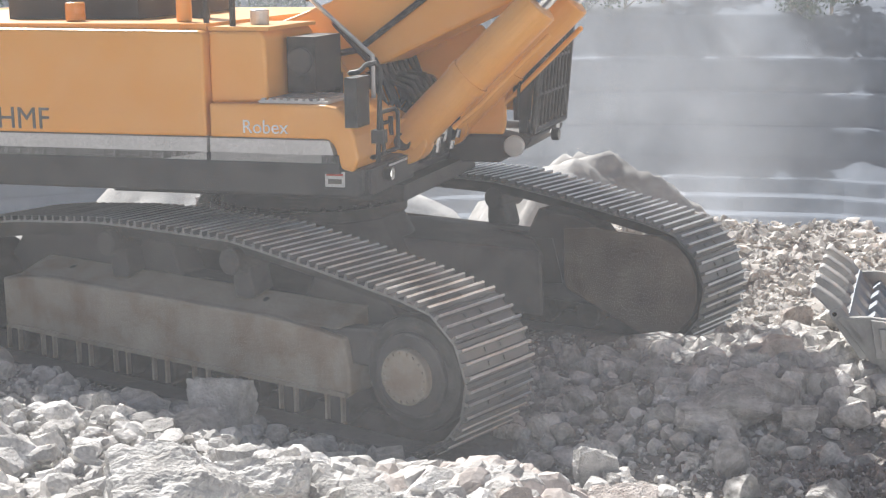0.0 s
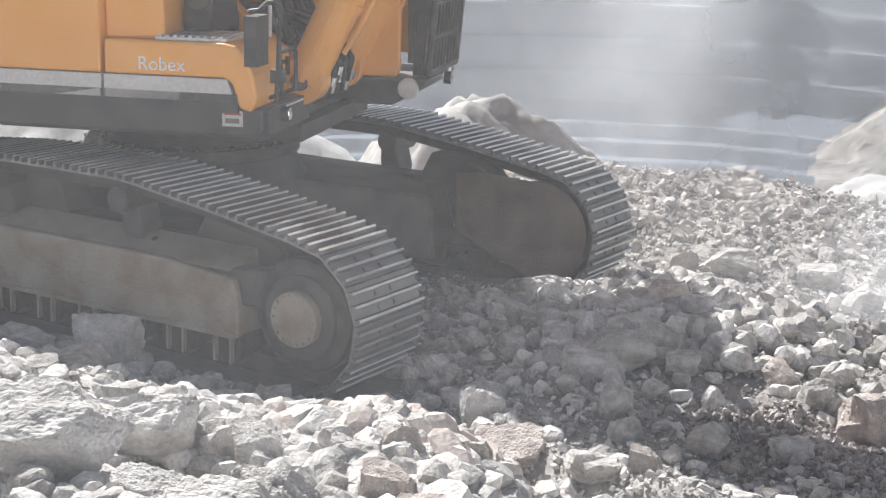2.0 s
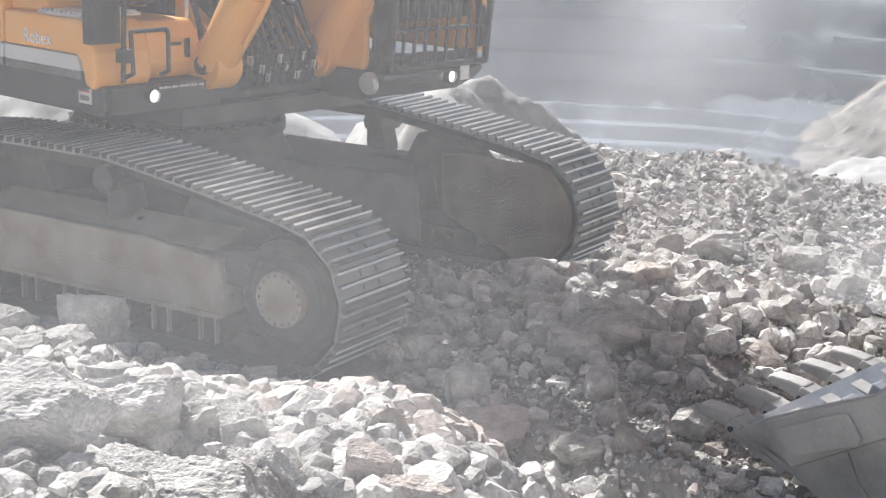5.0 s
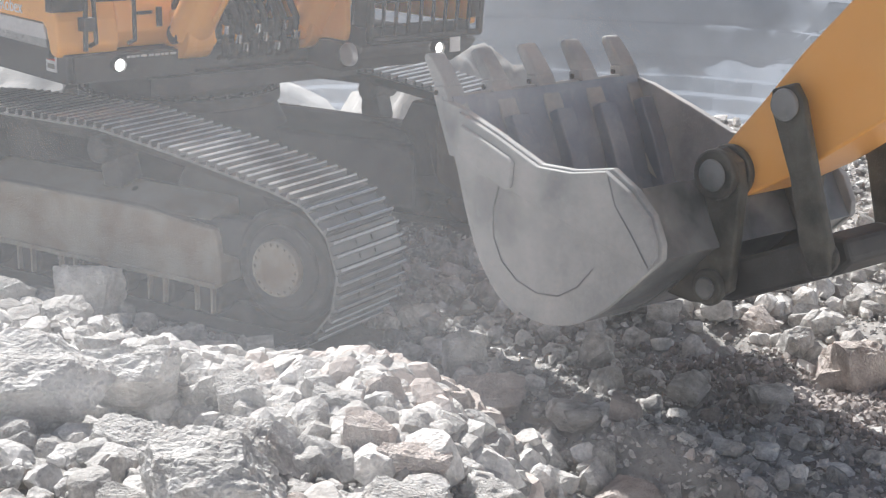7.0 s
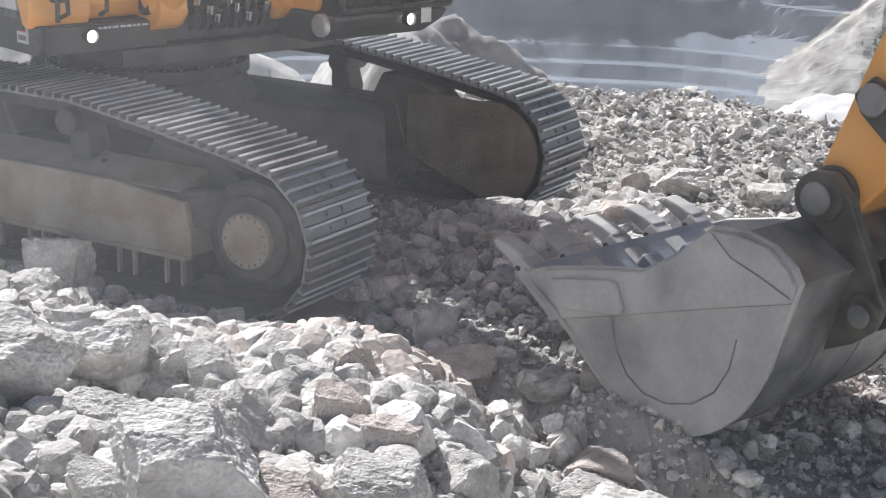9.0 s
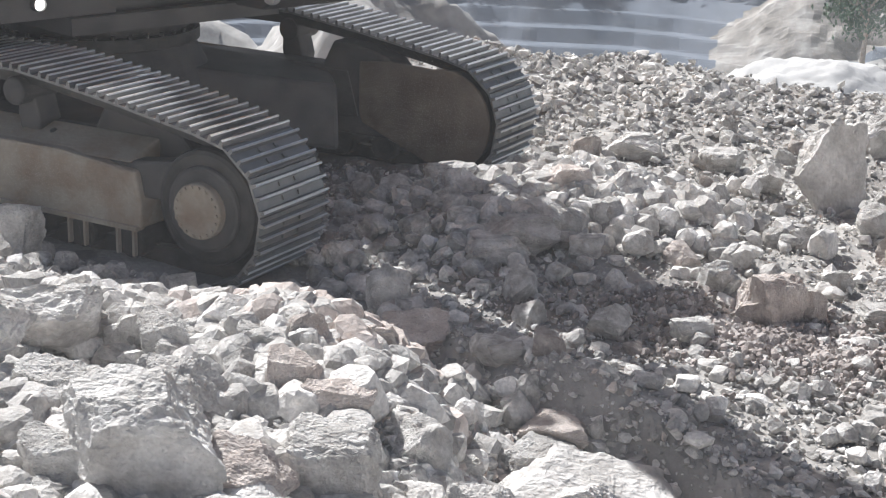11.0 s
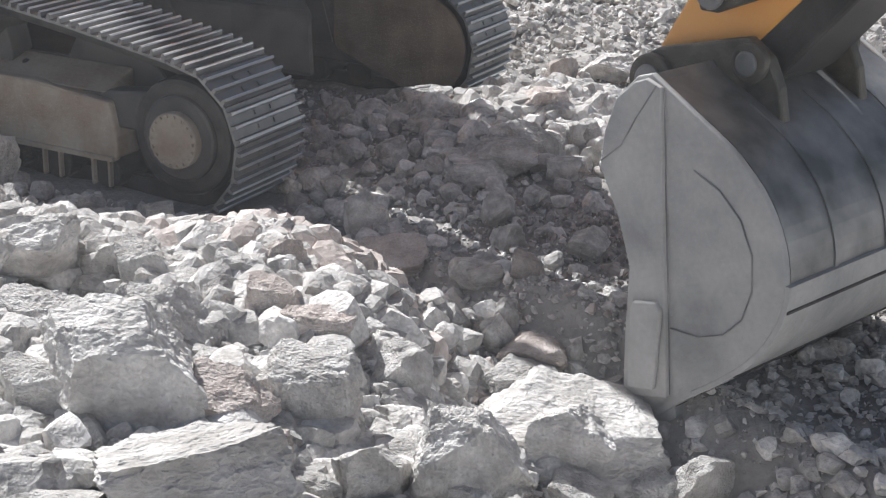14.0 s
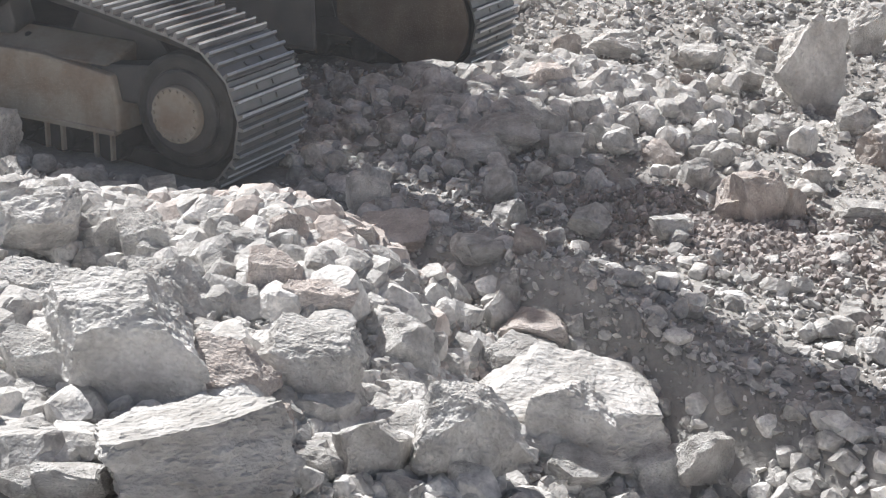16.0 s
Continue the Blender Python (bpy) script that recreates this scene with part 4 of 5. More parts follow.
part("top_plate", prism(bk([(0.07, -0.31), (-0.10, -0.04), (-0.14, -0.07), (0.02, -0.33)]), -W2 + 0.04, W2 - 0.04, 0.005), worn_m, bucket)
for s in (-1, 1):
    y0, y1 = sorted((s * (W2 + 0.001), s * (W2 + 0.028)))
    part("rim_band", prism(bk([(-1.24, 0.125), (-0.97, 0.05), (-0.69, -0.04), (-0.47, -0.03), (-0.26, 0.012), (-0.12, -0.05), (0.0, -0.14), (0.05, -0.24), (0.055, -0.30), (0.01, -0.36), (-0.42, -0.27), (-0.84, -0.185), (-1.25, -0.10)]), y0, y1, 0.005), bucket_m, bucket)
    y2, y3 = sorted((s * (W2 + 0.029), s * (W2 + 0.055)))
    part("wear_plate", prism(bk([(-1.20, 0.075), (-0.86, -0.025), (-0.83, -0.045), (-0.84, -0.16), (-0.88, -0.175), (-1.21, -0.06)]), y2, y3, 0.008), bucket_m, bucket)
    # dark weld lines below the band and round the heel
    for line_ in ([(0.0, -0.362), (-0.42, -0.272), (-0.84, -0.187), (-1.24, -0.102)], [(-0.96, -0.17), (-1.0, -0.30), (-0.99, -0.42), (-0.93, -0.52), (-0.82, -0.59), (-0.68, -0.62), (-0.54, -0.60), (-0.42, -0.53), (-0.33, -0.43)], [(-0.24, 0.0), (-0.19, -0.12), (-0.09, -0.22), (0.02, -0.345)]):
        deep = 0.030 if line_[0][0] == -0.24 else 0.004
        part("weld_seam", add_tube(bmesh.new(), [(x, s * (W2 + deep), z) for x, z in bk(line_)], 0.004, 6), worn_m, bucket, "dark weld line")
for k in range(3):
    y = -0.36 + 0.36 * k
    strip = [(p[0], p[1]) for p in back[0:22]]
    out = []
    for i, (x, z) in enumerate(strip):
        a, b = Vector(strip[max(0, i - 1)]), Vector(strip[min(len(strip) - 1, i + 1)])
        t = (b - a).normalized()
        out.append((x - t.y * 0.007, z + t.x * 0.007))
    part("wear_strip", add_prism(bmesh.new(), strip + out[::-1], y - 0.012, y + 0.012), worn_m, bucket)
band = back[14:33]
outer = []
for i, (x, z) in enumerate(band):
    a, b = Vector(band[max(0, i - 1)]), Vector(band[min(len(band) - 1, i + 1)])
    t = (b - a).normalized()
    outer.append((x - t.y * 0.022, z + t.x * 0.022))
part("wear_band", add_prism(bmesh.new(), band + outer[::-1], -W2 + 0.002, W2 - 0.002), bucket_m, bucket)
for i in (2, 9, 14):
    part("band_seam", add_tube(bmesh.new(), [(outer[i][0], -W2 + 0.01, outer[i][1]), (outer[i][0], W2 - 0.01, outer[i][1])], 0.008, 6), black_m, bucket, "dark joint between wear plates")
for k in range(7):
    # short upright joints in the lowest wear plates
    y = -W2 + 0.2 * (k + 0.5)
    part("band_seam", add_tube(bmesh.new(), [(outer[14][0], y, outer[14][1]), (outer[17][0], y, outer[17][1])], 0.006, 6), black_m, bucket)
part("lip", prism(bk([(-1.40, 0.18), (-1.44, 0.16), (-1.34, -0.02), (-1.24, -0.22), (-1.20, -0.20), (-1.29, 0.0)]), -W2, W2, 0.008), bucket_m, bucket)
for k in range(5):
    y = -0.63 + 0.315 * k
    part("floor_rib", prism(bk([(-1.30, 0.05), (-1.20, -0.16), (-1.10, -0.42), (-0.98, -0.56), (-0.90, -0.55), (-1.02, -0.38), (-1.13, -0.12), (-1.24, 0.08)]), y - 0.06, y + 0.06, 0.01), lining_m, bucket)
    t = part("tooth_adapter", prism(bk([(-1.30, -0.10), (-1.345, -0.10), (-1.47, 0.16), (-1.475, 0.21), (-1.40, 0.225), (-1.30, 0.06), (-1.16, -0.28), (-1.12, -0.30)]), y - 0.062, y + 0.062, 0.012), bucket_m, bucket)
    part("tooth", prism(bk([(-1.475, 0.205), (-1.56, 0.33), (-1.555, 0.355), (-1.525, 0.36), (-1.44, 0.28), (-1.385, 0.215)]), y - 0.055, y + 0.055, 0.03), bucket_m, t, "worn pointed steel tooth")
    part("tooth_pin", rod((-1.475, y - 0.07, 0.194), (-1.475, y + 0.07, 0.194), 0.014, n=8), black_m, t)
for s in (-1, 1):
    y0, y1 = sorted((s * 0.25, s * 0.31))
    part("bucket_ear", prism([(-0.10, -0.06), (-0.09, 0.07), (0.0, 0.12), (0.10, 0.07), (0.13, -0.05), (0.11, -0.40), (0.10, -0.52), (0.0, -0.60), (-0.12, -0.62), (-0.36, -0.60), (-0.16, -0.42), (0.0, -0.30)], y0, y1, 0.012), grease_m, bucket)
    y2, y3 = sorted((s * 0.30, s * 0.345))
    part("pin_boss", bevel(add_rod(bmesh.new(), (0, y2, 0), (0, y3, 0), 0.115, n=28), 0.012), grease_m, bucket)
    part("pin_boss", bevel(add_rod(bmesh.new(), (0, y2, -0.517), (0, y3, -0.517), 0.085, n=28), 0.012), grease_m, bucket)
    y4, y5 = sorted((s * 0.345, s * 0.362))
    part("pin_cap", bevel(add_rod(bmesh.new(), (0, y4, 0), (0, y5, 0), 0.072, n=24), 0.012), worn_m, bucket)
    part("pin_cap", bevel(add_rod(bmesh.new(), (0, y4, -0.517), (0, y5, -0.517), 0.052, n=24), 0.012), worn_m, bucket)
part("ear_tube", rod((0, -0.25, 0), (0, 0.25, 0), 0.10, n=24), black_m, bucket)

# linkage: two levers on the stick and the push link to the bucket
LEVER, PUSH = 0.66, 0.60
levers = part("tipping_lever", bmesh.new(), grease_m, excavator, "black steel tipping levers")
bm = bmesh.new()
for y0, y1 in ((-0.30, -0.255), (0.255, 0.30)):
    add_prism(bm, [(-0.08, -0.06), (-0.08, 0.06), (0.0, 0.085), (0.33, 0.075), (0.62, 0.075), (LEVER + 0.08, 0.03), (LEVER + 0.08, -0.05), (0.6, -0.085), (0.3, -0.06), (0.0, -0.085)], y0, y1)
bevel(bm, 0.012)
bm.to_mesh(levers.data)
bm.free()
push = part("push_link", prism([(-0.09, -0.07), (-0.09, 0.07), (0.0, 0.09), (PUSH, 0.09), (PUSH + 0.09, 0.05), (PUSH + 0.09, -0.05), (PUSH, -0.09), (0, -0.09)], -0.20, 0.20, 0.02), black_m, excavator, "black bucket push link")
for y in (-0.27, 0.24):
    part("link_pin", bevel(add_rod(bmesh.new(), (PUSH, y, 0), (PUSH, y + 0.03, 0), 0.075, n=20), 0.008), grease_m, push)
# ---- rocks that stand out on the bench ----
stone(0.76, -2.42, 0.56, 0.39, 0, False, -0.02)
stone(0.61, -1.72, 0.48, 0.28, 5, False, -0.02)
stone(1.30, -2.42, 0.29, 0.21, 10, False, 0.08)
stone(1.71, -2.25, 0.32, 0.27, 15, False, -0.02)
stone(2.05, -2.81, 0.48, 0.39, 20, False, -0.02)
stone(1.80, -2.93, 0.29, 0.19, 25, False, -0.02)
stone(2.60, -3.12, 0.59, 0.35, 4, False, -0.02)
stone(2.96, -1.11, 0.75, 0.30, 9, False, -0.02)
stone(3.01, -1.32, 0.37, 0.28, 14, False, -0.02)
stone(2.47, -2.36, 0.33, 0.28, 19, False, -0.02)
stone(2.33, -2.66, 0.32, 0.20, 24, True, -0.02)
stone(3.10, -2.39, 0.31, 0.32, 3, False, -0.02)
stone(2.49, -1.76, 0.22, 0.20, 8, False, 0.08)
stone(1.95, -1.80, 0.23, 0.21, 13, True, 0.08)
stone(1.71, -1.37, 0.18, 0.17, 18, True, 0.08)
stone(0.88, -0.62, 0.27, 0.24, 23, True, 0.08)
stone(1.31, -0.61, 0.18, 0.17, 2, False, 0.08)
stone(1.23, -0.61, 0.16, 0.14, 7, True, 0.08)
stone(1.82, -1.13, 0.22, 0.13, 12, True, 0.08)
stone(1.53, -0.16, 0.33, 0.15, 17, True, 0.08)
stone(0.49, -0.62, 0.17, 0.16, 22, False, 0.18)
stone(1.46, -1.68, 0.18, 0.11, 1, False, 0.08)
stone(1.90, -1.42, 0.17, 0.10, 6, True, 0.08)
stone(2.39, -0.61, 0.11, 0.19, 11, False, 0.18)
stone(2.59, -0.73, 0.26, 0.14, 16, True, 0.08)
stone(2.65, -0.95, 0.33, 0.20, 21, False, 0.08)
stone(2.77, -0.70, 0.07, 0.12, 0, False, 0.18)
stone(2.08, -2.32, 0.22, 0.13, 5, False, 0.08)
stone(2.16, -1.85, 0.27, 0.19, 10, True, 0.08)
stone(2.56, -2.50, 0.16, 0.13, 15, False, 0.08)
stone(2.58, -2.33, 0.13, 0.10, 20, False, 0.08)
stone(2.82, -2.33, 0.24, 0.15, 25, False, 0.08)
stone(2.53, -2.70, 0.17, 0.16, 4, True, 0.08)
stone(2.30, -3.39, 0.24, 0.12, 9, False, -0.02)
stone(2.25, -3.22, 0.16, 0.14, 14, False, 0.08)
stone(2.11, -3.28, 0.16, 0.14, 19, False, 0.08)
stone(2.86, -2.59, 0.23, 0.22, 24, False, 0.08)
stone(2.73, -2.74, 0.13, 0.12, 3, False, 0.08)
stone(3.20, -1.00, 0.26, 0.14, 8, False, 0.08)
stone(3.33, -1.19, 0.27, 0.22, 13, False, 0.08)
stone(3.53, -1.13, 0.22, 0.25, 18, False, 0.08)
stone(3.14, -1.51, 0.27, 0.15, 23, False, 0.08)
stone(3.98, -1.22, 0.12, 0.11, 2, False, 0.18)
stone(3.15, -2.49, 0.13, 0.16, 7, False, 0.08)
stone(2.54, 3.74, 0.48, 0.61, 12, False, 0.08)
stone(2.96, 1.26, 0.24, 0.31, 17, True, 0.08)
stone(2.84, 1.26, 0.19, 0.15, 22, True, 0.08)
stone(3.11, 1.37, 0.16, 0.20, 1, True, 0.18)
stone(3.43, 1.61, 0.27, 0.09, 6, False, 0.08)
stone(2.53, 1.48, 0.19, 0.21, 11, False, 0.18)
stone(1.27, 2.19, 0.24, 0.23, 16, True, 0.08)
stone(1.07, 2.19, 0.18, 0.11, 21, False, 0.18)
stone(1.65, 1.92, 0.17, 0.24, 0, False, 0.18)
stone(1.56, 1.67, 0.17, 0.20, 5, False, 0.18)
stone(0.37, 2.26, 0.32, 0.18, 10, False, 0.08)
stone(1.38, 1.36, 0.37, 0.21, 15, False, 0.08)
stone(1.42, 1.66, 0.31, 0.21, 20, False, 0.08)
stone(1.49, -0.61, 0.21, 0.14, 25, False, 0.08)
stone(0.14, 1.95, 0.22, 0.16, 4, False, 0.08)
stone(1.30, 1.16, 0.36, 0.17, 9, False, 0.08)
stone(1.74, 1.46, 0.20, 0.15, 14, False, 0.08)
stone(1.58, 4.24, 0.30, 0.18, 19, False, 0.08)
stone(2.12, 3.64, 0.24, 0.18, 24, False, 0.08)
stone(0.97, 4.09, 0.34, 0.20, 3, False, 0.08)
stone(3.11, 1.93, 0.17, 0.14, 8, False, 0.18)
stone(2.53, 5.23, 0.27, 0.33, 13, False, 0.08)
stone(3.03, 2.98, 0.22, 0.21, 18, False, 0.08)
stone(-0.77, -1.09, 0.20, 0.12, 23, False, 0.08)
stone(-0.84, -0.74, 0.25, 0.19, 2, False, 0.08)
stone(-0.62, -0.64, 0.21, 0.17, 7, False, 0.08)
stone(-0.40, -0.41, 0.25, 0.15, 12, False, 0.08)
stone(-0.15, -0.34, 0.19, 0.15, 17, False, 0.08)
stone(-1.16, -0.23, 0.37, 0.34, 22, False, 0.08)
stone(-1.54, -0.48, 0.27, 0.22, 1, False, 0.08)
stone(-0.34, -1.52, 0.26, 0.15, 6, False, 0.08)
stone(0.02, -1.07, 0.20, 0.15, 11, False, 0.08)
stone(0.92, -1.35, 0.20, 0.15, 16, True, 0.08)
stone(1.18, -1.40, 0.17, 0.12, 21, False, 0.08)
stone(1.22, -1.61, 0.21, 0.15, 0, False, 0.08)
stone(1.58, -1.57, 0.18, 0.14, 5, False, 0.08)
stone(1.66, -1.77, 0.17, 0.12, 10, False, 0.08)
stone(1.82, -1.06, 0.23, 0.12, 15, True, 0.08)
stone(1.93, -1.45, 0.15, 0.11, 20, False, 0.08)
stone(1.50, -0.12, 0.23, 0.13, 25, True, 0.08)
stone(1.23, 0.17, 0.13, 0.11, 4, True, 0.18)
stone(2.16, -0.36, 0.18, 0.09, 9, False, 0.08)
stone(2.69, 0.67, 0.22, 0.14, 14, False, 0.08)
stone(2.81, 1.37, 0.21, 0.17, 19, True, 0.08)
stone(2.31, 0.49, 0.19, 0.15, 24, False, 0.08)
stone(0.05, -0.16, 0.19, 0.16, 3, False, 0.08)
stone(0.70, -0.10, 0.17, 0.14, 8, True, 0.18)
stone(1.11, -1.55, 0.27, 0.23, 13, False, 0.08)
stone(0.89, -1.49, 0.20, 0.16, 18, False, 0.08)
stone(1.64, -1.56, 0.21, 0.15, 23, False, 0.08)
stone(1.45, -1.46, 0.22, 0.12, 2, False, 0.08)
stone(2.06, -0.32, 0.19, 0.12, 7, False, 0.08)
stone(1.65, -2.23, 0.13, 0.09, 12, False, 0.08)
stone(2.46, -1.32, 0.13, 0.11, 17, False, 0.18)
stone(2.41, -2.00, 0.13, 0.12, 22, False, 0.08)
stone(1.85, -3.11, 0.17, 0.12, 1, False, 0.08)
stone(2.00, -3.04, 0.15, 0.10, 6, False, 0.08)
stone(2.18, -2.98, 0.17, 0.11, 11, False, 0.08)
stone(2.27, -2.80, 0.15, 0.10, 16, False, 0.08)
stone(2.19, -3.50, 0.12, 0.09, 21, False, 0.08)
rnd = random.Random(21)
for k in range(300):
    # a looser spread of hand-sized and head-sized rocks, thickest on the heap
    az = rnd.uniform(9, 52)
    d = 4.6 + 7.5 * rnd.random() ** 1.3
    x, y = EYE[0] - d * math.sin(radians(az)), EYE[1] + d * math.cos(radians(az))
    if in_tracks(x, y, 0.12) or (x > 1.8 and -1.6 < y < 1.6 and rnd.random() < 0.8) or (x < 2.2 and -0.95 < y < -0.2):
        continue
    size = 0.10 + 0.14 * rnd.random() ** 1.8
    if any(math.hypot(x - bx, y - by) < 0.5 * (bw + size) for bx, by, bw in BOULDERS):
        continue
    stone(x, y, size, size * rnd.uniform(0.65, 1.0), rnd.randrange(28), rnd.random() < (0.6 if abs(x - 1.4) < 1.0 and abs(y + 1.1) < 0.9 else 0.15), 0.14, rnd.uniform(0, 360))

# ---- beyond the bench ----
def far_place(az, d, z):
    return EYE[0] - d * math.sin(radians(az)), EYE[1] + d * math.cos(radians(az)), z


heap_m = material("dusty_spoil", [(0.33, 0.32, 0.305), (0.43, 0.42, 0.405), (0.52, 0.51, 0.495)], 0.98, 0, 1.2, 0.6, 8, spec=0.1, chip=0.1)


def heap(az, d, z, rx, rz, seed, label, mat=None):
    """A low dusty spoil heap."""
    bm = bmesh.new()
    bmesh.ops.create_icosphere(bm, subdivisions=6, radius=1)
    off = Vector((seed * 5.3, 0, 0))
    for v in bm.verts:
        k = 1 + 0.10 * noise.fractal(v.co * 2.2 + off, 0.8, 2.0, 7)
        v.co = Vector((v.co.x * rx * k, v.co.y * rx * 0.8 * k, v.co.z * rz * k))
    ob = part("spoil_heap", bm, mat or heap_m, smooth=True)
    ob.location = far_place(az, d, z)
    return tagged(ob, label, "heap")


heap(31.4, 18.5, -3.6, 2.7, 3.65, 1, "pale dusty spoil heap behind the bench")
heap(15.0, 96, -19.6, 9.0, 5.6, 3, "wide pale spoil heap on the quarry floor", far_light_m)
heap(19.6, 92, -19.6, 5.0, 3.2, 5, "low pale spoil heap on the quarry floor", far_light_m)
heap(42.0, 46, -19.6, 17.0, 15.5, 4, "pale dusty spoil hill seen under the machine")


def tree(az, d, z, h, seed):
    r = random.Random(seed)
    root = tagged(new("tree"), "dusty green broadleaf tree at the quarry rim", "tree", group="trees on the quarry rim")
    root.location = far_place(az, d, z)
    bm = add_rod(bmesh.new(), (0, 0, -1.0), (0.1, 0, h * 0.6), 0.22, 0.10, 8)
    for k in range(6):
        a = k * 1.05 + r.random()
        add_rod(bm, (0.05, 0, h * (0.3 + 0.05 * k)), (math.cos(a) * h * 0.25, math.sin(a) * h * 0.25, h * (0.5 + 0.06 * k)), 0.09, 0.03, 6)
    part("trunk", bm, frame_m, root)
    vs, fs = [], []
    for c in range(26):
        a, q = r.uniform(0, 6.28), r.random() ** 0.5
        cx, cy, cz = math.cos(a) * q * h * 0.36, math.sin(a) * q * h * 0.36, h * (0.35 + 0.6 * r.random() * (1.1 - 0.5 * q))
        for _ in range(46):
            p = Vector((r.gauss(0, 1), r.gauss(0, 1), r.gauss(0, 0.8))) * h * 0.065 + Vector((cx, cy, cz))
            m = random_turn(r)
            s = h * r.uniform(0.018, 0.035)
            b = len(vs)
            for u in ((-s, 0, 0), (0, s * 0.6, 0.1 * s), (s, 0, 0), (0, -s * 0.6, 0.1 * s)):
                vs.append(tuple(p + m @ Vector(u)))
            fs.append((b, b + 1, b + 2, b + 3))
    me = bpy.data.meshes.new("crown")
    me.from_pydata(vs, [], fs)
    me.materials.append(leaf_m)
    o = new("crown", me)
    o.parent = root
    return root


rnd = random.Random(4)
for k in range(26):
    az = 10 + 2.0 * k + rnd.uniform(-0.8, 0.8)
    tree(az, rnd.uniform(131, 139), -5.5 + rnd.uniform(-1, 2.0), rnd.uniform(6, 9), 50 + k)
for k in range(5):
    az, d = 9.8 + 0.95 * k, 107 + 1.5 * (k % 2)
    x, y, z = far_place(az, d, 0)
    tree(az, d, ground_height(x, y), 6 + (k % 3), 90 + k)


# ---- dust in the air: thin bowed veils that drift ----
def veil(d0, az0, az1, z0, z1, dens, label, core=None, bow=0.0):
    """A bowed sheet of airborne dust round the viewpoint; its density thins out to the rims."""
    n, k = 40, 20
    vs, fs, ds = [], [], []
    for i in range(n + 1):
        for j in range(k + 1):
            u, v = i / n, j / k
            az = az0 + (az1 - az0) * u
            d = d0 * (1 + bow * math.sin(3 * u + 1.3) + 0.05 * math.sin(4 * v + 6 * u))
            vs.append(far_place(az, d, z0 + (z1 - z0) * v))
            rim = ramp(u, 0, 0.25) * ramp(1 - u, 0, 0.25) * ramp(v, 0, 0.3) * ramp(1 - v, 0, 0.3)
            ds.append(dens * rim)
    for i in range(n):
        for j in range(k):
            a = i * (k + 1) + j
            fs.append((a, a + 1, a + k + 2, a + k + 1))
    me = bpy.data.meshes.new("dust_cloud")
    me.from_pydata(vs, [], fs)
    me.attributes.new("thickness", "FLOAT", "POINT").data.foreach_set("value", ds)
    me.materials.append(dust_m)
    for p in me.polygons:
        p.use_smooth = True
    return tagged(new("dust_cloud", me), label, "dust", kind="stuff")


haze_far = veil(70, -25, 90, -40, 40, 0.05, "thin pale dust haze over the quarry")
haze_near = veil(4.4, -5, 80, -3.0, 6.0, 0.018, "thin sunlit dust hanging before the machine")
drift = veil(5.4, 14, 74, -0.4, 5.4, 0.033, "thin sunlit dust drifting past the tracks")
plume = veil(24, 20, 50, -9.0, 8.0, 0.13, "bright dust plume rising behind the cab", bow=0.05)

puff = veil(5.2, 4, 62, -0.6, 4.4, 0.048, "thin dust shaken off by the digging bucket")
settling = veil(10.5, 2, 30, -1.2, 3.4, 0.27, "pale dust settling over the rubble")
# ---- how things move ----
# seconds, heading of the house in degrees, bucket pin's reach and height in metres, curl of the bucket in degrees
WORK = [(0.0, 19.0, 5.18, 0.70, 12), (0.25, 19.6, 5.28, 0.76, 14), (0.5, 20.0, 5.80, 1.05, 24), (1.0, 20.0, 6.90, 1.60, 45), (1.5, 19.5, 7.6, 2.0, 60), (2.0, 20.3, 7.9, 2.2, 70), (2.5, 20.3, 7.9, 2.2, 75),
        (3.0, 18.3, 7.9, 2.2, 75), (3.5, 13.0, 7.8, 2.1, 72), (4.0, 4.0, 7.5, 1.9, 64), (4.4, -3.0, 7.0, 1.6, 55), (5.2, -12.0, 5.9, 1.1, 40), (5.8, -15.5, 5.1, 1.12, 30), (6.3, -17.0, 4.87, 1.32, 20.6),
        (6.5, -17.3, 4.93, 1.335, 14.5), (6.75, -17.4, 5.00, 1.37, 8), (7.0, -17.3, 5.07, 1.37, 0), (7.5, -15.7, 5.15, 1.04, -7.7), (8.0, -16.0, 5.14, 0.93, -1.4), (8.5, -16.3, 5.31, 1.04, 14.4), (8.7, -16.3, 5.40, 1.09, 20),
        (9.4, -16.3, 6.3, 1.55, 45), (10.2, -16.3, 7.3, 2.0, 70), (11.0, -16.3, 7.8, 2.3, 82), (11.7, -16.3, 7.4, 2.2, 95), (12.1, -16.0, 6.7, 1.97, 103), (12.5, -16.6, 5.78, 1.72, 104.5), (12.8, -19.5, 5.16, 1.75, 91), (13.0, -24.0, 5.20, 1.98, 89),
        (13.3, -23.0, 5.18, 1.88, 96), (13.6, -21.0, 5.16, 1.74, 102), (14.0, -18.6, 5.40, 1.27, 108.6), (14.5, -16.0, 5.55, 1.14, 116), (14.8, -14.5, 5.85, 1.20, 119), (15.0, -14.5, 6.12, 1.31, 119), (15.2, -14.5, 6.62, 1.43, 117), (15.5, -14.5, 7.4, 1.8, 110), (16.0, -14.5, 7.8, 2.1, 100)]
# small rocking of the whole machine: seconds and metres
ROCK = [(0.0, 0.0), (0.5, 0.018), (1.0, -0.026), (1.5, 0.038), (2.0, -0.02), (2.5, -0.02), (4.2, -0.016), (6.5, -0.012), (8.5, -0.01), (11.0, -0.042), (13.0, -0.05), (16.0, -0.055)]


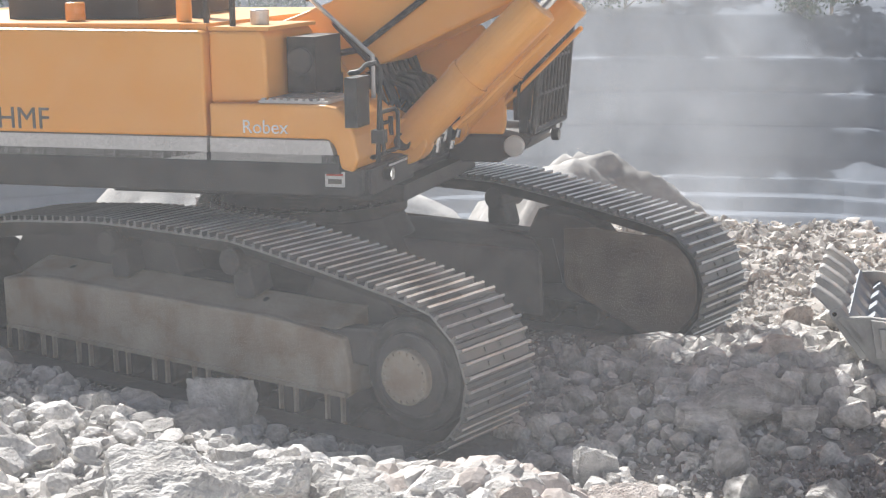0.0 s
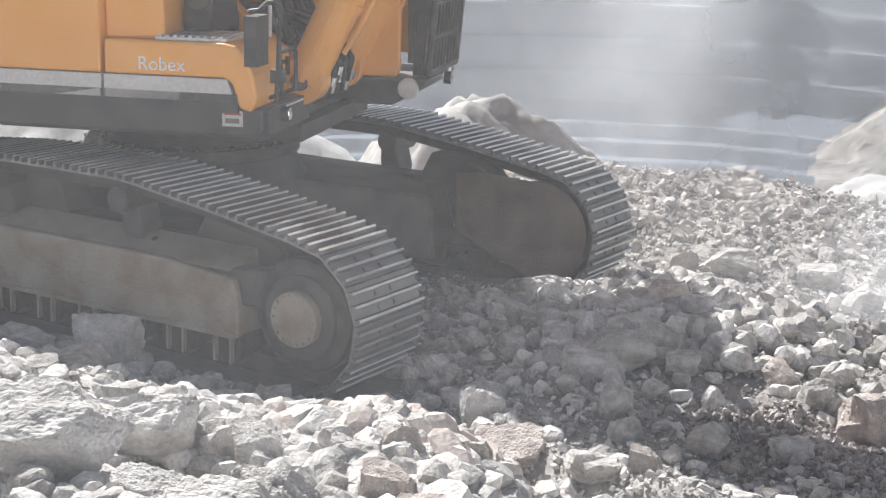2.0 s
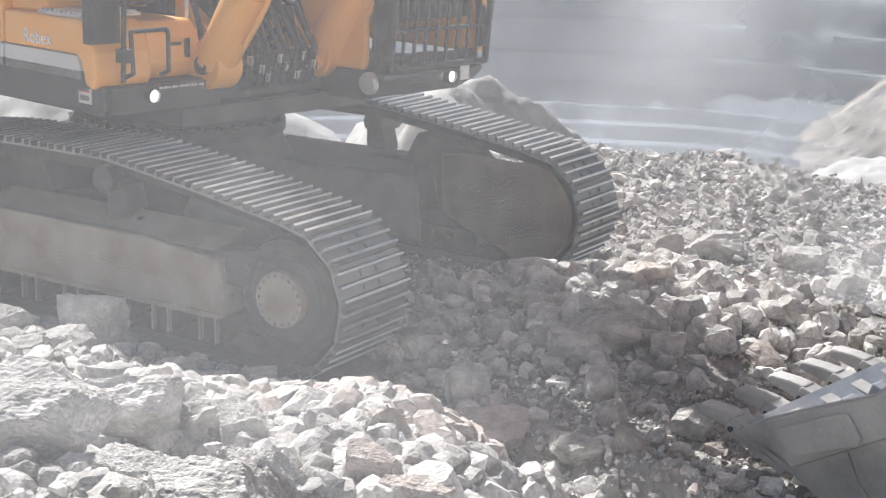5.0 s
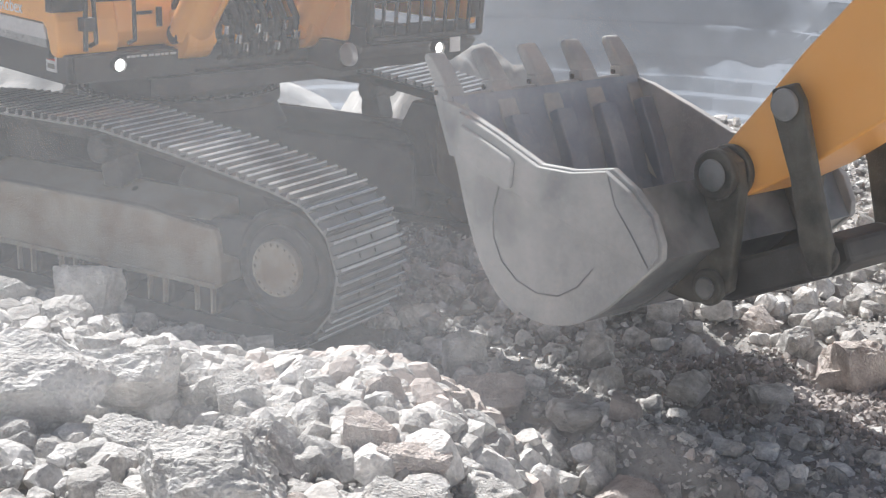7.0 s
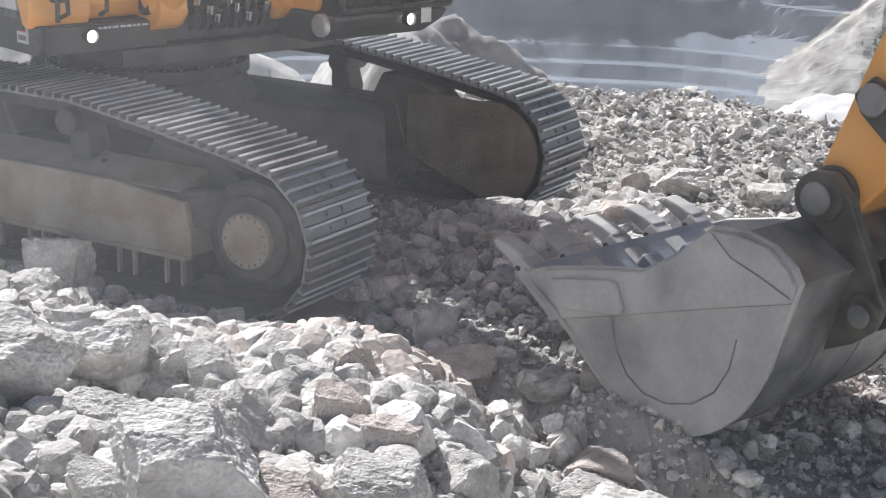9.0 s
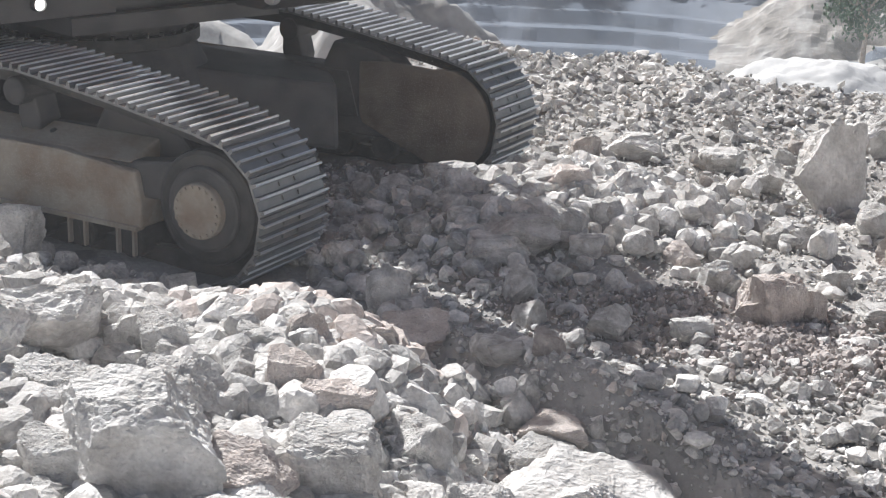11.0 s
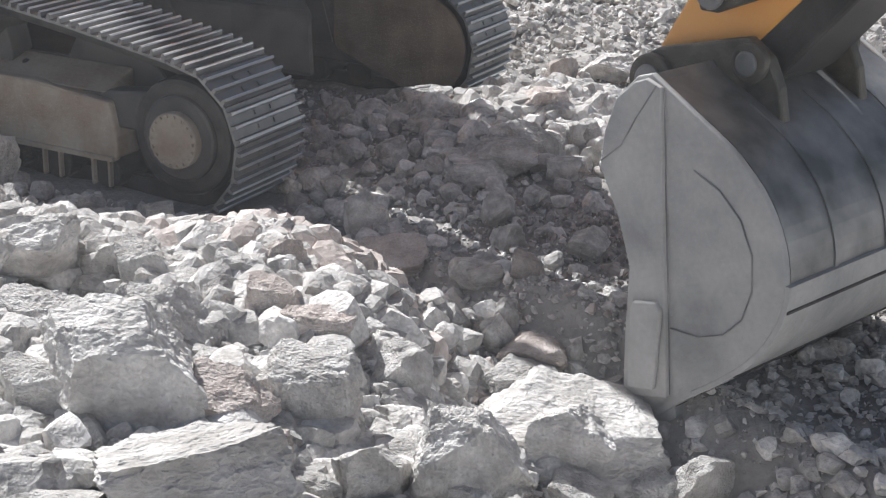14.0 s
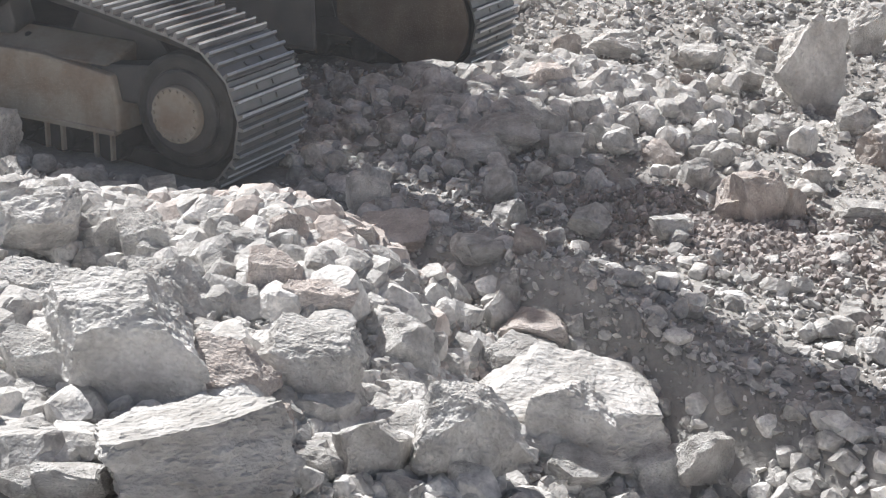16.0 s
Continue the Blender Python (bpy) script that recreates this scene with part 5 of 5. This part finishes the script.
def plane(th, r, z, ang):
    """A pose in the boom's plane: reach r and height z, x turned up by ang."""
    return pose(CX, CY, 0, 0, 0, th) @ pose(r, 0, z, 0, -ang, 0)


def meet(p, q, a, b, side):
    """Where links of lengths a from p and b from q meet."""
    d = min(math.dist(p, q), a + b - 1e-4)
    d = max(d, abs(a - b) + 1e-4)
    k = (d * d + a * a - b * b) / (2 * d)
    h = math.sqrt(max(0, a * a - k * k)) * side
    ux, uz = (q[0] - p[0]) / math.dist(p, q), (q[1] - p[1]) / math.dist(p, q)
    return p[0] + ux * k - uz * h, p[1] + uz * k + ux * h


def aim(p, q):
    return math.degrees(math.atan2(q[1] - p[1], q[0] - p[0]))


def motions():
    walk(excavator, [(t, pose(0, 0, z)) for t, z in ROCK])
    # the dust drifts off as the work moves on
    walk(drift, [(0.0, pose(0, 0, 0)), (4.2, pose(-0.3, -0.1, 0)), (7.0, pose(-0.6, -0.2, 0)), (8.7, pose(-0.8, -0.3, 0.1)), (11.0, pose(-4.2, -2.6, 1.0)), (16.0, pose(-5.5, -3.4, 1.6))])
    walk(haze_near, [(0.0, pose(0, 0, 0)), (16.0, pose(-0.5, -0.2, 0.1))])
    walk(settling, [(0.0, pose(2.6, 0.8, 0)), (1.0, pose(0.8, 0.2, 0)), (3.0, pose(0, 0, 0)), (4.5, pose(0.2, 0.1, 0)), (7.0, pose(2.4, 0.8, 0)), (8.5, pose(5, 2, 0.3)), (16.0, pose(10, 4, 1))])
    walk(puff, [(0.0, pose(-5.2, -3.2, 0)), (2.5, pose(-4.4, -2.7, 0)), (3.5, pose(-2.6, -1.6, 0)), (4.2, pose(-2.0, -1.2, 0)), (6.4, pose(-0.1, 0, 0)), (7.1, pose(-1.5, -0.9, 0.3)), (8.5, pose(-3.9, -2.5, 1.0)), (16.0, pose(-8, -5, 2))])
    walk(plume, [(0.0, pose(0, 0, 0)), (2.0, pose(0.8, 0.4, -0.8)), (4.2, pose(1.8, 0.8, -1.8)), (7.0, pose(2.8, 1.2, -5)), (16.0, pose(5, 2, -9))])
    rows = {ob: [] for ob in (house, boom, stick, bucket, levers, push)}
    rams = {c: [] for c, y in cylinders}
    for t, th, r, z, curl in WORK:
        pin = (r, z)
        joint = meet(FOOT, pin, L1, L2, 1)
        sa = aim(pin, joint)
        rows[house].append((t, pose(CX, CY, 0, 0, 0, th)))
        rows[boom].append((t, plane(th, *FOOT, aim(FOOT, joint))))
        rows[stick].append((t, plane(th, *pin, sa)))
        rows[bucket].append((t, plane(th, r, z, curl)))
        c, s = math.cos(radians(sa)), math.sin(radians(sa))
        lp = (r + 0.48 * c - 0.05 * s, z + 0.48 * s + 0.05 * c)
        c, s = math.cos(radians(curl)), math.sin(radians(curl))
        bp = (r + 0.517 * s, z - 0.517 * c)
        k = meet(lp, bp, LEVER, PUSH, 1)
        rows[levers].append((t, plane(th, *lp, aim(lp, k))))
        rows[push].append((t, plane(th, *bp, aim(bp, k))))
        ba = radians(aim(FOOT, joint))
        top = (FOOT[0] + 2.45 * math.cos(ba) - 0.62 * math.sin(ba), FOOT[1] + 2.45 * math.sin(ba) + 0.62 * math.cos(ba))
        for ram, y in cylinders:
            rams[ram].append((t, pose(CX, CY, 0, 0, 0, th) @ pose(0.92, y, 1.55, 0, -aim((0.92, 1.55), top), 0)))
    for ob, rr in (*rows.items(), *rams.items()):
        walk(ob, [(0.0, rr[0][1]), *rr[1:]])


motions()
